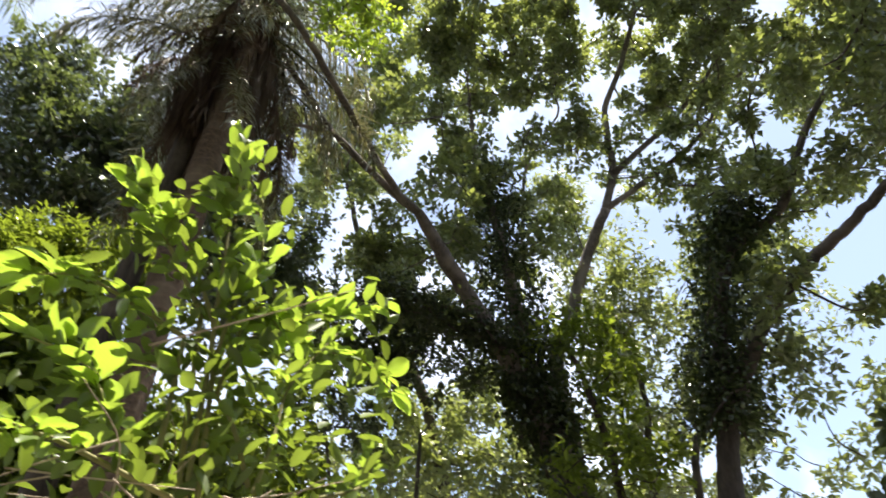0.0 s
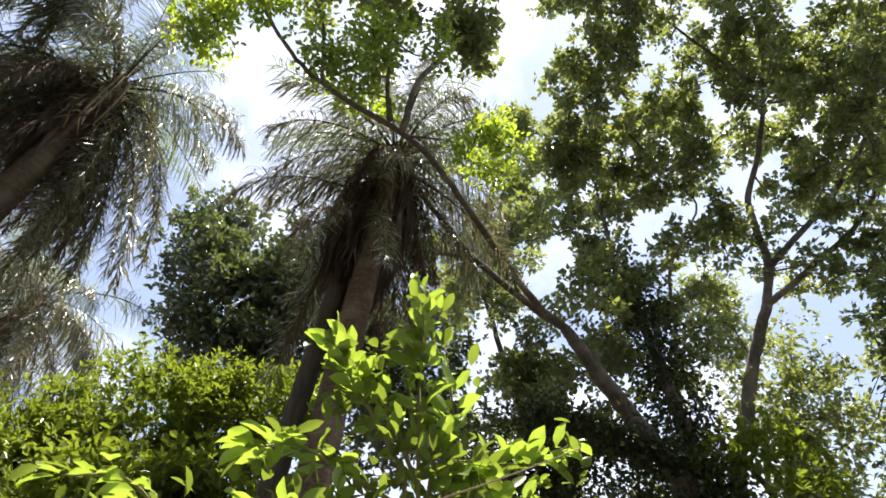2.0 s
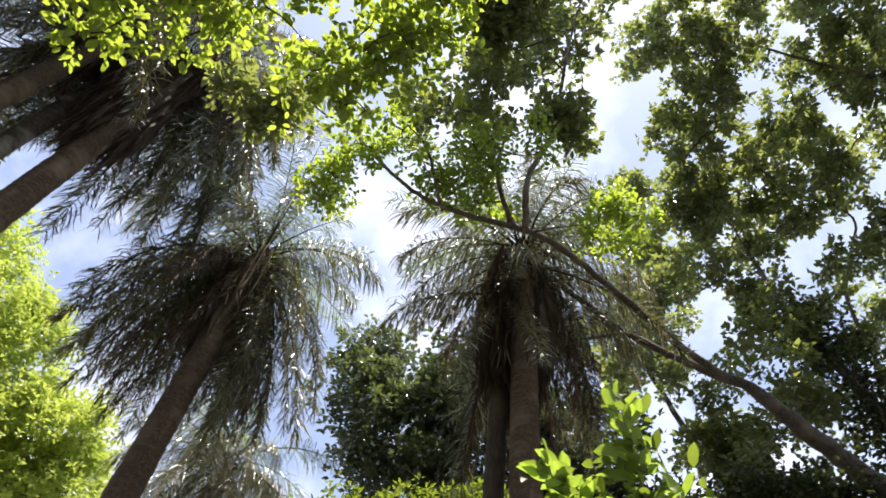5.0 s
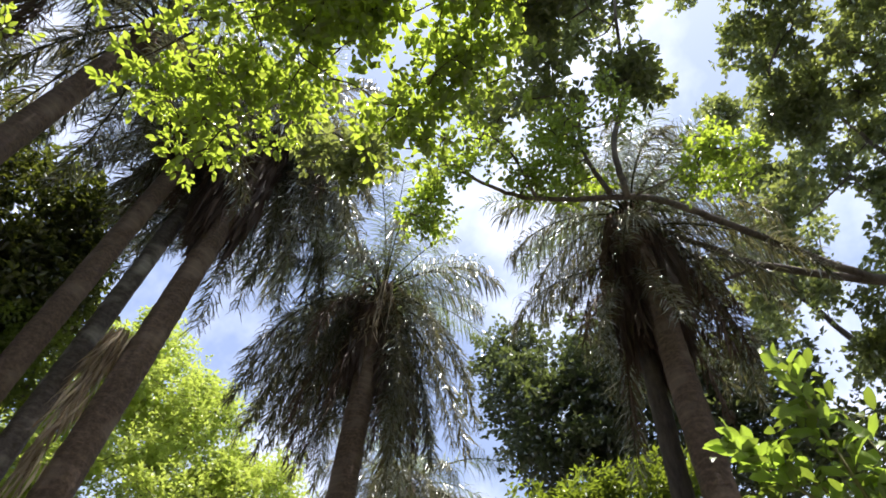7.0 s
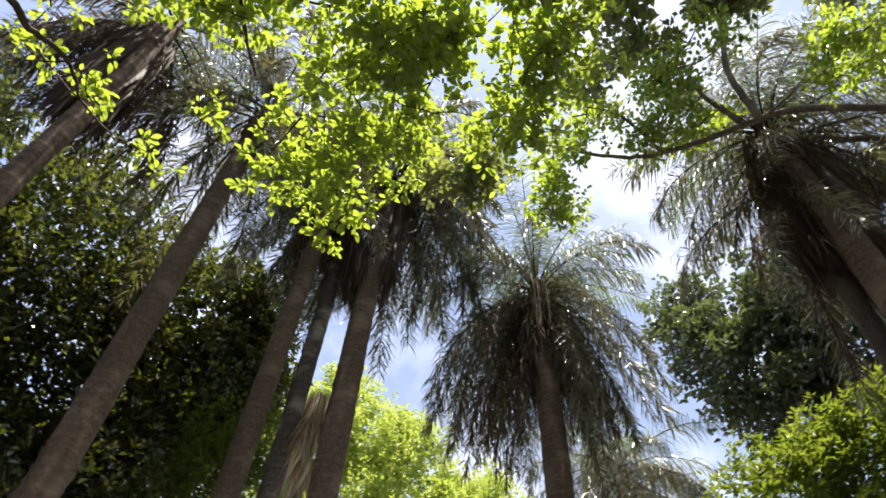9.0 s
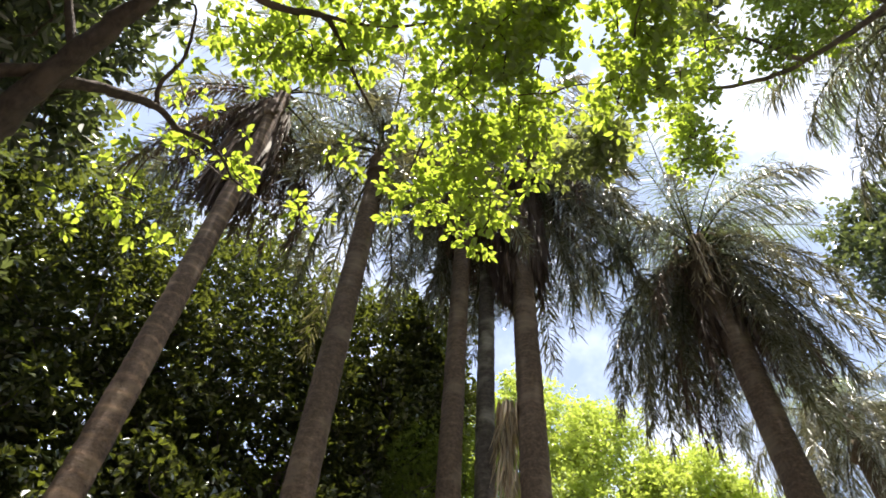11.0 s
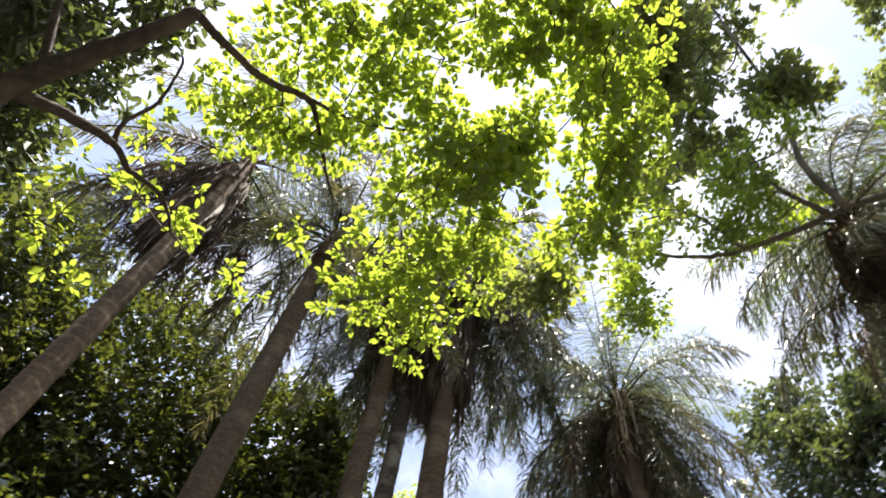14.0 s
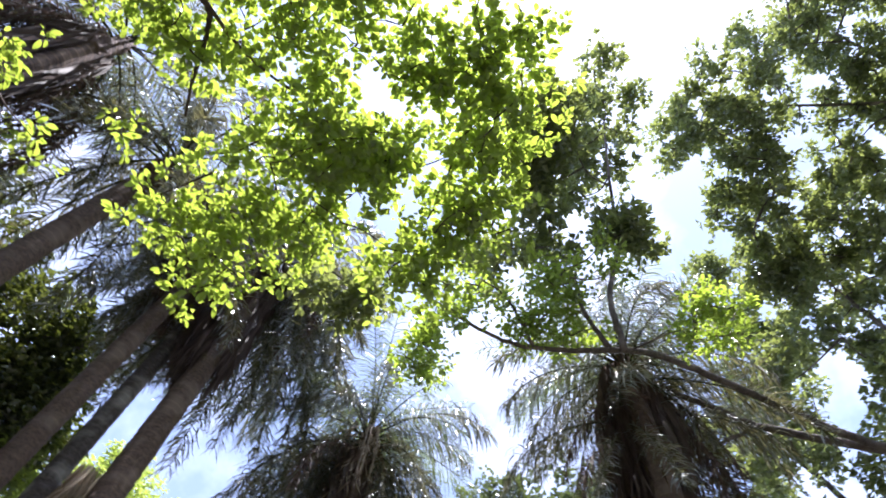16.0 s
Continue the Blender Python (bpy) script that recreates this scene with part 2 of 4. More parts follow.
def tube(line, r0, r1, sides=8, wobble=0.0, rng=None, rings=0.0, flare=0.0):
    """A stem along a line, tapering from r0 to r1, with an uneven girth; rings: spacing of leaf scars; flare: wider foot."""
    n = len(line)
    s = np.linspace(0, 1, n)
    rad = r0 + (r1 - r0) * s
    if flare:
        rad = rad * (1 + flare * np.exp(-s * 12))
    if rings:
        run = np.concatenate([[0], np.cumsum(np.linalg.norm(np.diff(line, axis=0), axis=1))])
        saw = (run / rings) % 1.0
        rad = rad * (1 + 0.022 * (saw - 0.5))
    t = unit(np.gradient(line, axis=0))
    a = np.cross(t, [0.31, 0.23, 0.92])
    bad = np.linalg.norm(a, axis=1) < 0.2
    a[bad] = np.cross(t[bad], [1.0, 0.1, 0.0])
    for i in range(1, n):
        v = a[i - 1] - t[i] * (a[i - 1] @ t[i])
        if np.linalg.norm(v) > 1e-6:
            a[i] = v
    a = unit(a)
    b = np.cross(t, a)
    ang = np.linspace(0, 2 * math.pi, sides, endpoint=False)
    rr = rad[:, None] * np.ones(sides)
    if wobble and rng is not None:
        lumps = rng.normal(0, wobble, (n, sides))
        lumps = (lumps + np.roll(lumps, 1, 0) + np.roll(lumps, 1, 1) + np.roll(lumps, 2, 0)) / 2
        rr = rr * (1 + lumps)
    V = line[:, None] + rr[..., None] * (np.cos(ang)[None, :, None] * a[:, None] + np.sin(ang)[None, :, None] * b[:, None])
    V = np.vstack([V.reshape(-1, 3), line[:1], line[-1:]])
    F = []
    for i in range(n - 1):
        for k in range(sides):
            q = (k + 1) % sides
            F.append((i * sides + k, i * sides + q, (i + 1) * sides + q, (i + 1) * sides + k))
    foot, tip = n * sides, n * sides + 1
    for k in range(sides):
        q = (k + 1) % sides
        F.append((foot, q, k))
        F.append((tip, (n - 1) * sides + k, (n - 1) * sides + q))
    return V, F


def gathered(pieces):
    """Several (vertices, faces) as one."""
    V, F, base = [], [], 0
    for v, f in pieces:
        V.append(v)
        F.extend([tuple(i + base for i in g) for g in f])
        base += len(v)
    return np.vstack(V), F


def mesh_of(name, V, F, material, smooth=True):
    me = bpy.data.meshes.new(name)
    me.from_pydata(np.asarray(V).tolist(), [], F if isinstance(F, list) else F.tolist())
    me.materials.append(material)
    if smooth:
        me.shade_smooth()
    return me


def part(name, me, parent, label="", kind=""):
    ob = new(name, me)
    ob.parent = parent
    return tagged(ob, label, kind=kind)


def thing(name, place, label, category, group="", kind=""):
    ob = new(name)
    ob.empty_display_size = 0.3
    ob.location = place
    return tagged(ob, label, category, group, kind)


def local(V, root):
    return np.asarray(V) - np.array(root.location)


def kites(at, way, face, length, width, fold=0.18):
    """Small ribbons and blades, two facets each, folded along the midrib."""
    n = len(at)
    way = unit(way)
    side = unit(np.cross(way, face))
    nrm = np.cross(side, way)
    L, W = np.asarray(length).reshape(-1, 1), np.asarray(width).reshape(-1, 1)
    mid = at + way * L * 0.42
    V = np.stack([at, mid + side * W / 2 + nrm * W * fold, at + way * L - nrm * L * 0.12, mid - side * W / 2 + nrm * W * fold], 1).reshape(-1, 3)
    i = np.arange(n)[:, None] * 4
    F = np.concatenate([i + [0, 1, 2], i + [0, 2, 3]], 0)
    return V, F


def blades(at, way, face, length, width, fold=0.16):
    """Small rounded leaves: two halves of an oval, folded along the midrib, the tip drooping."""
    n = len(at)
    way = unit(way)
    side = unit(np.cross(way, face))
    nrm = np.cross(side, way)
    L, W = np.asarray(length).reshape(-1, 1), np.asarray(width).reshape(-1, 1)
    lo, hi = at + way * L * 0.28, at + way * L * 0.72 - nrm * L * 0.06
    V = np.stack([at, lo + side * W * 0.42 + nrm * W * fold, hi + side * W * 0.46 + nrm * W * fold, at + way * L - nrm * L * 0.16,
                  hi - side * W * 0.46 + nrm * W * fold, lo - side * W * 0.42 + nrm * W * fold], 1).reshape(-1, 3)
    i = np.arange(n)[:, None] * 6
    F = np.concatenate([i + [0, 1, 2, 3], i + [0, 3, 4, 5]], 0)
    return V, F


OVAL = np.array([[0, 0], [0.22, 0], [0.5, 0], [0.78, 0], [1, 0], [0.22, 0.38], [0.5, 0.5], [0.78, 0.36], [0.22, -0.38], [0.5, -0.5], [0.78, -0.36]])
OVAL_F = np.array([[0, 5, 1], [1, 5, 6], [1, 6, 2], [2, 6, 7], [2, 7, 3], [3, 7, 4], [0, 1, 8], [1, 9, 8], [1, 2, 9], [2, 10, 9], [2, 3, 10], [3, 4, 10]])


RIB = np.linspace(0, 1, 9)
RIB_W = np.array([0.0, 0.17, 0.34, 0.45, 0.50, 0.49, 0.42, 0.26, 0.0])


def broad_leaf(width, curl, fold, wave, material):
    """One leaf of unit length along x: blunt, widest past the middle, with a sunk midrib, a wavy rim and a drooping tip."""
    z = -curl * RIB ** 2
    mid = np.stack([RIB, 0 * RIB, z], 1)
    rim = fold * RIB_W + wave * np.sin(RIB * 9.0) * RIB_W
    inner = np.stack([RIB, RIB_W * width * 0.55, z + rim * 0.35], 1)
    outer = np.stack([RIB, RIB_W * width, z + rim], 1)
    V = [mid[0], mid[-1]]
    rows = []
    for k in range(1, 8):
        base = len(V)
        V += [mid[k], inner[k], outer[k], inner[k] * [1, -1, 1], outer[k] * [1, -1, 1] + [0, 0, -wave * 0.3]]
        rows.append(base)
    F = []
    for a, b in zip(rows, rows[1:]):
        F += [(a, b, b + 1, a + 1), (a + 1, b + 1, b + 2, a + 2), (a, a + 3, b + 3, b), (a + 3, a + 4, b + 4, b + 3)]
    a, b = rows[0], rows[-1]
    F += [(0, a, a + 1), (0, a + 1, a + 2), (0, a + 3, a), (0, a + 4, a + 3), (1, b + 1, b), (1, b + 2, b + 1), (1, b, b + 3), (1, b + 3, b + 4)]
    return mesh_of("leaf", np.array(V), F, material)


def ovals(at, way, face, length, width, curl=0.18, fold=0.2):
    """Larger oval leaves with a folded midrib and a drooping tip."""
    n = len(at)
    way = unit(way)
    side = unit(np.cross(way, face))
    nrm = np.cross(side, way)
    L, W = np.asarray(length).reshape(-1, 1, 1), np.asarray(width).reshape(-1, 1, 1)
    C = np.asarray(curl) * np.ones(n)
    s, w = OVAL[:, 0][None, :, None], OVAL[:, 1][None, :, None]
    V = at[:, None] + way[:, None] * L * s + side[:, None] * W * w + nrm[:, None] * (W * fold * np.abs(w) * 2 - L * C[:, None, None] * s ** 2)
    F = (np.arange(n)[:, None, None] * 11 + OVAL_F[None]).reshape(-1, 3)
    return V.reshape(-1, 3), F


def ball(rng, n, power=0.45):
    v = unit(rng.normal(size=(n, 3)))
    return v * rng.random((n, 1)) ** power


def leaf_clump(rng, centres, radii, per, rosette, spread=0.10, flat=0.8):
    """Leaf places in clumps: rosettes spread through each clump; gives place, outward way and face of each leaf."""
    k = len(centres) * per
    owner = np.repeat(np.arange(len(centres)), per)
    off = ball(rng, k)
    off[:, 2] *= flat
    hub = centres[owner] + off * (radii[owner] * (1 + 0.9 * rng.random(k) ** 4))[:, None]
    out = unit(off + np.array([0, 0, 0.35]) + rng.normal(0, 0.35, (k, 3)))
    hub, out = np.repeat(hub, rosette, 0), np.repeat(out, rosette, 0)
    way = unit(unit(rng.normal(size=hub.shape)) * 1.1 + out * 0.8 + np.array([0, 0, -0.25]))
    face = unit(out * 0.7 + np.array([0, 0, 0.8]) + rng.normal(0, 0.45, hub.shape))
    return hub + way * spread * rng.random((len(hub), 1)), way, face


def zone_points(rng, zones, lumpy=0.0, lobe=0.0):
    """Clump centres spread through ellipsoids given as x, y, z, rx, ry, rz, count; lumpy leaves them out where a slow noise is low,
    so that the crown breaks up; lobe: radius of the rounded lobes that the clumps gather in, with gaps between."""
    out = []
    for x, y, z, rx, ry, rz, count in zones:
        got, tries = [], 0
        if lobe and min(rx, ry, rz) > 1.15 * lobe:
            many, spots = max(2, round(count / 2.3)), []
            while len(spots) < many and tries < many * 60:
                tries += 1
                p = np.array([x, y, z]) + ball(rng, 1, 0.4)[0] * 1.08 * np.array([rx, ry, rz])
                if all(np.sum((p - q) ** 2) > (1.1 * lobe) ** 2 for q in spots):
                    spots.append(p)
            for q in spots:
                out += list(q + ball(rng, max(2, round(count / len(spots))), 0.5) * lobe * rng.uniform(0.5, 1.3) * np.array([1, 1, 0.75]))
            continue
        gap = (0.95 if lumpy else 1.05) * (rx * ry * rz / max(count, 1)) ** (1 / 3)
        while len(got) < count and tries < count * 40:
            tries += 1
            v = ball(rng, 1, 0.4)[0] * (1.12 if lumpy else 1.0)
            p = np.array([x, y, z]) + v * [rx, ry, rz]
            if lumpy and noise.noise(Vector(p) * 1.05 + Vector((3.1, 7.7, 1.3))) < lumpy - 0.4:
                continue
            if all(np.sum((p - q) ** 2) > gap * gap for q in got):
                got.append(p)
        out += got
    return np.array(out)


def twigs_to(rng, centres, limbs, r0=0.022, r1=0.006):
    """A curved twig to each clump from the nearest place on a limb or an earlier twig."""
    nodes = np.vstack([l[len(l) // 4:] for l in limbs])
    order = np.argsort([np.min(np.sum((nodes - c) ** 2, 1)) for c in centres])
    pieces = []
    for i in order:
        c = centres[i]
        d = np.linalg.norm(nodes - c, axis=1)
        d = d + 0.6 * np.maximum(nodes[:, 2] - c[2], 0)
        j = np.argmin(d)
        a, b = nodes[j], c
        m = (a + b) / 2 + rng.normal(0, 0.10, 3) * np.linalg.norm(b - a) + [0, 0, -0.08 * np.linalg.norm(b - a)]
        line = smooth_line([a, m, b], 4)
        run = np.linalg.norm(b - a)
        pieces.append(tube(line, min(r0 * (0.5 + 0.35 * run), 0.07), r1, 4))
        nodes = np.vstack([nodes, line[3:]])
    return gathered(pieces)


def leafy_tree(name, label, category, foot, limbs, zones, radius, per, rosette, leaf, wood, leaf_len, leaf_wid, seed, group="",
               twig_r=0.022, spread=0.10, shape="blade", flat=0.8, more=(), lumpy=0.38, lobe=0.0):
    """A broadleaved tree: trunk and limbs as parts, fine twigs, and a crown of many small leaves in uneven clumps."""
    rng = np.random.default_rng(seed)
    root = thing(name, foot, label, category, group)
    lines = []
    for i, (pts, r0, r1) in enumerate(limbs):
        line = smooth_line(pts, 7)
        wob = rng.normal(0, min(0.012, 0.09 * r0), line.shape)
        wob[0] = 0
        line = line + wob * (1 if i else 0.6)
        lines.append(line)
        V, F = tube(line, r0, r1, 12 if r0 > 0.09 else 7, 0.05, rng, flare=0.35 if i == 0 else 0.0)
        part("trunk" if i == 0 else "limb", mesh_of("stem", local(V, root), F, wood), root)
    crowns = [(zones, radius, per, rosette, leaf, leaf_len, leaf_wid)] if zones else []
    for zn, rad, many, ros, mat, ln, wd in crowns + list(more):
        centres = zone_points(rng, zn, lumpy, lobe if zn is zones else 0.0)
        radii = rad * rng.uniform(0.65, 1.35, len(centres))
        V, F = twigs_to(rng, centres, lines, twig_r)
        part("branchwork", mesh_of("branchwork", local(V, root), F, wood), root, kind="stuff")
        at, way, face = leaf_clump(rng, centres, radii, many, ros, spread, flat)
        L = ln * rng.uniform(0.65, 1.25, len(at))
        V, F = (blades if shape == "blade" or mat is LEAF_SPREAD else kites)(at, way, face, L, L * wd * rng.uniform(0.85, 1.15, len(at)))
        part("crown", mesh_of("crown", local(V, root), F, mat, False), root, kind="stuff")
    return root


def vine_cover(name, label, line, radius, count, leaf_len, seed, leaf, strands=5):
    """A climber that wraps a stem: leaves standing off all round it and trailing strands."""
    rng = np.random.default_rng(seed)
    line = smooth_line(line, 8)
    root = thing(name, line[0], label, "vine")
    stems = []
    for k in range(strands):
        ph = rng.uniform(0, 6.28)
        turn = np.linspace(ph, ph + rng.uniform(3, 8), len(line))
        off = np.stack([np.cos(turn), np.sin(turn), 0 * turn], 1) * radius * rng.uniform(0.4, 0.7)
        stems.append(tube(line + off + rng.normal(0, 0.02, line.shape), 0.018, 0.008, 5))
    V, F = gathered(stems)
    part("stem", mesh_of("vine_stem", local(V, root), F, BARK_DARK), root)
    i = rng.random(count) * (len(line) - 1)
    lo = i.astype(int)
    mid = line[lo] + (line[np.minimum(lo + 1, len(line) - 1)] - line[lo]) * (i - lo)[:, None]
    swell = 0.6 + 0.5 * np.sin(i * 0.9 + seed) * np.sin(i * 2.3 + 1.1) + 0.3
    ang = rng.uniform(0, 6.28, count)
    out = np.stack([np.cos(ang), np.sin(ang), rng.normal(0, 0.25, count)], 1)
    at = mid + out * (radius * swell * rng.random(count) ** 0.5)[:, None]
    way = unit(out + [0, 0, -0.5] + rng.normal(0, 0.8, (count, 3)))
    face = unit(out * 0.8 + [0, 0, 0.7] + rng.normal(0, 0.6, (count, 3)))
    L = leaf_len * rng.uniform(0.5, 1.3, count)
    V, F = blades(at, way, face, L, L * 0.66)
    part("foliage", mesh_of("foliage", local(V, root), F, leaf, False), root, kind="stuff")
    return root


# ---- palms ----
def frond_mesh(name, rng, length, lift, bend, leaf, leaflet=0.55, pairs=62, droop=0.9, wood=None, fall=0.6, wide=0.015, loose=0.1):
    """A pinnate frond in the x-z plane: it leaves the stem at the angle lift (degrees above level), arches over by bend degrees,
    and carries hanging ribbon leaflets in several ranks."""
    n = 22
    s = np.linspace(0, 1, n)
    ang = np.radians(lift - bend * s ** fall)
    step = length / (n - 1)
    x = np.concatenate([[0], np.cumsum(np.cos(ang[:-1]) * step)])
    z = np.concatenate([[0], np.cumsum(np.sin(ang[:-1]) * step)])
    sway = 0.06 * length * np.sin(s * 2.2) * rng.uniform(-1, 1)
    line = np.stack([x, sway * s, z], 1)
    V, F = tube(line, 0.022, 0.004, 5)
    tan = unit(np.gradient(line, axis=0))
    k = pairs * 2
    u = np.repeat(np.linspace(0.1, 0.995, pairs), 2)
    u = np.clip(u + rng.normal(0, 0.004, k), 0.08, 1)
    sgn = np.tile([1.0, -1.0], pairs)
    i = u * (n - 1)
    lo = np.minimum(i.astype(int), n - 2)
    at = line[lo] + (line[lo + 1] - line[lo]) * (i - lo)[:, None]
    t = tan[lo]
    side = unit(np.cross(t, [0, 0, 1.0]) + 1e-6) * sgn[:, None]
    up = np.cross(side * sgn[:, None], t)
    rank = rng.choice([-0.5, 0.1, 0.7], (k, 1)) + rng.normal(0, 0.12, (k, 1))
    way = unit(side * 0.8 + t * rng.uniform(0.35, 0.75, (k, 1)) + up * rank + rng.normal(0, loose, (k, 3)))
    L = leaflet * (0.35 + 0.75 * np.sin(np.clip(u, 0, 1) * math.pi * 0.86 + 0.25)) * rng.uniform(0.7, 1.12, k)
    L = L[:, None]
    sag = droop * rng.uniform(0.7, 1.3, (k, 1))
    down = np.array([0, 0, -1.0])
    bow = unit(way + down * 0.25 * sag)
    p1 = at + bow * L * 0.3
    bow = unit(way * 0.6 + t * 0.1 + down * 0.9 * sag)
    p2 = p1 + bow * L * 0.34
    bow = unit(way * 0.2 + t * 0.1 + down * 1.3 * sag + rng.normal(0, loose, (k, 3)))
    p3 = p2 + bow * L * 0.36
    w = np.cross(way, [0, 0, 1.0])
    w = unit(w + rng.normal(0, 0.45, (k, 3))) * 0.5
    wd = wide * (0.7 + 0.6 * rng.random((k, 1)))
    V2 = np.stack([at - w * wd * 0.5, at + w * wd * 0.5, p1 - w * wd, p1 + w * wd, p2 - w * wd * 0.85, p2 + w * wd * 0.85, p3], 1).reshape(-1, 3)
    b = np.arange(k)[:, None] * 7
    quad = (b + [0, 1, 3, 2]).tolist() + (b + [2, 3, 5, 4]).tolist()
    tri = (b + [4, 5, 6]).tolist()
    return mesh_of(name + "_rachis", V, F, wood), mesh_of(name + "_leaflets", V2, quad + tri, leaf, False)


FR = np.random.default_rng(5)
UPRIGHT = [frond_mesh("frond_upright", FR, 2.5, 84 - 15 * i, 72 + 9 * i, LEAF_PALM_HIGH, 0.7, 80, 0.75, RACHIS, wide=0.016) for i in range(4)]
ARCHING = [frond_mesh("frond_arching", FR, 2.7, 48 - 12 * i, 112 - 6 * i, LEAF_PALM, 0.8, 96, 1.3, RACHIS, 0.8, 0.019, 0.16) for i in range(4)]
HANGING = [frond_mesh("frond_hanging", FR, 3.4, 14 - 18 * i, 98 - 18 * i, LEAF_PALM, 0.56, 124, 0.5, RACHIS, 0.55, 0.019, 0.3) for i in range(5)]
DEAD = [frond_mesh("frond_dead", FR, 2.6, -14 - 26 * i, 74 - 25 * i, LEAF_DEAD, 0.5, 56, 1.6, FIBRE, wide=0.022) for i in range(3)]


def palm(label, x, y, height, girth, fronds, seed, scale=1.0, bark=None, skirt=0.0, lean=(0, 0), dead=0, straw=0, name="palm", tight=1.0, bare=None, drop=1.0, mat=None, gap=0.2):
    """A feather palm: ringed trunk, a fibrous boot below the crown, and fronds from upright to hanging.
    fronds: how many upright, arching and hanging ones; tight: how closely the hanging ones fall, drop: how far down; bare: the side where the dead ones have dropped off; gap: how narrow that side is (cosine); mat: offset, length, radius and side of a matted bundle."""
    rng = np.random.default_rng(seed)
    root = thing(name, (x, y, 0), label, "palm tree", "palms")
    steps = int(height / 0.045)
    s = np.linspace(0, 1, steps)
    line = np.stack([lean[0] * s ** 1.5 + 0.02 * np.sin(s * 5 + seed), lean[1] * s ** 1.5 + 0.02 * np.sin(s * 4 + 2 * seed), s * height], 1)
    V, F = tube(line, girth, girth * 0.86, 14, 0.018, rng, 0.135, 0.3)
    part("trunk", mesh_of("palm_trunk", V, F, bark or BARK_PALM), root)
    top = line[-1]
    hub = np.stack([top[0] + 0 * s[:20], top[1] + 0 * s[:20], np.linspace(height - 0.9, height + 0.35, 20)], 1)
    V, F = tube(hub, girth * 1.05, girth * 0.7, 12, 0.14, rng)
    part("boot", mesh_of("boot", V, F, FIBRE), root, "brown fibrous leaf bases")
    spear = smooth_line([top + [0, 0, 0.2], top + [0.04, 0.02, 0.9], top + [0.16, 0.05, 1.7]], 6)
    V, F = tube(spear, 0.045, 0.008, 6)
    part("spear", mesh_of("spear", V, F, TWIG), root)
    kinds = [(UPRIGHT, fronds[0], 0.25), (ARCHING, fronds[1], 0.1), (HANGING, fronds[2], -0.1), (DEAD, dead, -0.55)]
    for meshes, count, dz in kinds:
        for i in range(count):
            rachis, blade = meshes[rng.integers(len(meshes))]
            ob = part("frond", rachis, root)
            part("leaflet_blade", blade, ob, kind="stuff")
            phi = 2 * math.pi * (i + rng.uniform(-0.35, 0.35)) / max(count, 1) + seed
            if bare is not None and meshes in (DEAD, HANGING) and math.cos(phi - bare) > gap:
                phi = bare + math.pi + (math.pi - math.acos(gap)) * rng.uniform(-1, 1)
            k = scale * rng.uniform(0.85, 1.15)
            kx = k * (tight if meshes in (HANGING, ARCHING) else 1.0)
            k *= drop if meshes is HANGING else 1.0
            ob.matrix_local = (Matrix.Translation(Vector(top) + Vector((0.1 * math.cos(phi), 0.1 * math.sin(phi), dz + rng.uniform(-0.2, 0.2))))
                               @ Euler((rng.uniform(-0.12, 0.12), rng.uniform(-0.15, 0.15), phi)).to_matrix().to_4x4() @ Matrix.Diagonal((kx, kx, k, 1)))
    if straw:
        ang = rng.uniform(-2.4, 0.6, straw)
        at = np.stack([top[0] + 0.34 * np.cos(ang), top[1] + 0.34 * np.sin(ang), height + 0.25 - 1.5 * rng.random(straw) ** 1.5], 1)
        way = np.stack([0.3 * np.cos(ang), 0.3 * np.sin(ang), -np.ones(straw)], 1) + rng.normal(0, 0.22, (straw, 3))
        V, F = kites(at, way, rng.normal(0, 1, (straw, 3)), rng.uniform(0.2, 0.5, straw), rng.uniform(0.012, 0.035, straw))
        bract = smooth_line([top + [0.05, 0.15, 0.05], top + [0.14, 0.42, 0.22], top + [0.2, 0.78, 0.4]], 6)
        V2, F2 = tube(bract, 0.03, 0.012, 8, 0.05, rng)
        swell = np.repeat(1 + 1.4 * np.sin(np.linspace(0, math.pi, len(bract))), 8)[:, None]
        mid = np.repeat(bract, 8, 0)
        V2[:-2] = mid + (V2[:-2] - mid) * swell
        part("spathe", mesh_of("spathe", V2, F2, FIBRE), root, "dark woody boat-shaped bract")
        for turn in (-0.5, -0.62, -0.2):
            c, d = 0.45 * math.cos(turn), 0.45 * math.sin(turn)
            V2, F2 = tube(smooth_line([top + [0, 0, 0.15], top + [c * 0.8, d * 0.8, 0.1], top + [c * 1.15, d * 1.15, -0.5], top + [c * 1.1, d * 1.1, -1.3]], 6), 0.026, 0.01, 6, 0.08, rng)
            part("fruit_stalk", mesh_of("fruit_stalk", V2, F2, TWIG_PALE), root, "pale dry fruit stalk")
        part("flower_stalk", mesh_of("flower_stalk", V, F, LEAF_STRAW, False), root, "ragged straw-coloured flower stalks", "stuff")
    if mat:
        far, deep, wide, side = mat
        zz = np.linspace(height + 0.15, height - deep, 26)
        q = np.linspace(0, 1, 26)
        core = np.stack([top[0] + far * math.cos(side) * np.sin(q * 2.6) ** 0.7, top[1] + far * math.sin(side) * np.sin(q * 2.6) ** 0.7, zz], 1)
        V, F = tube(core, 1.0, 1.0, 18)
        hub3 = np.repeat(core, 18, 0)
        grow = wide * (0.55 + 0.6 * np.sin(np.clip(q * 2.4 + 0.35, 0, math.pi))) * np.where(q > 0.7, 1 - 0.75 * ((q - 0.7) / 0.3) ** 1.6, 1)
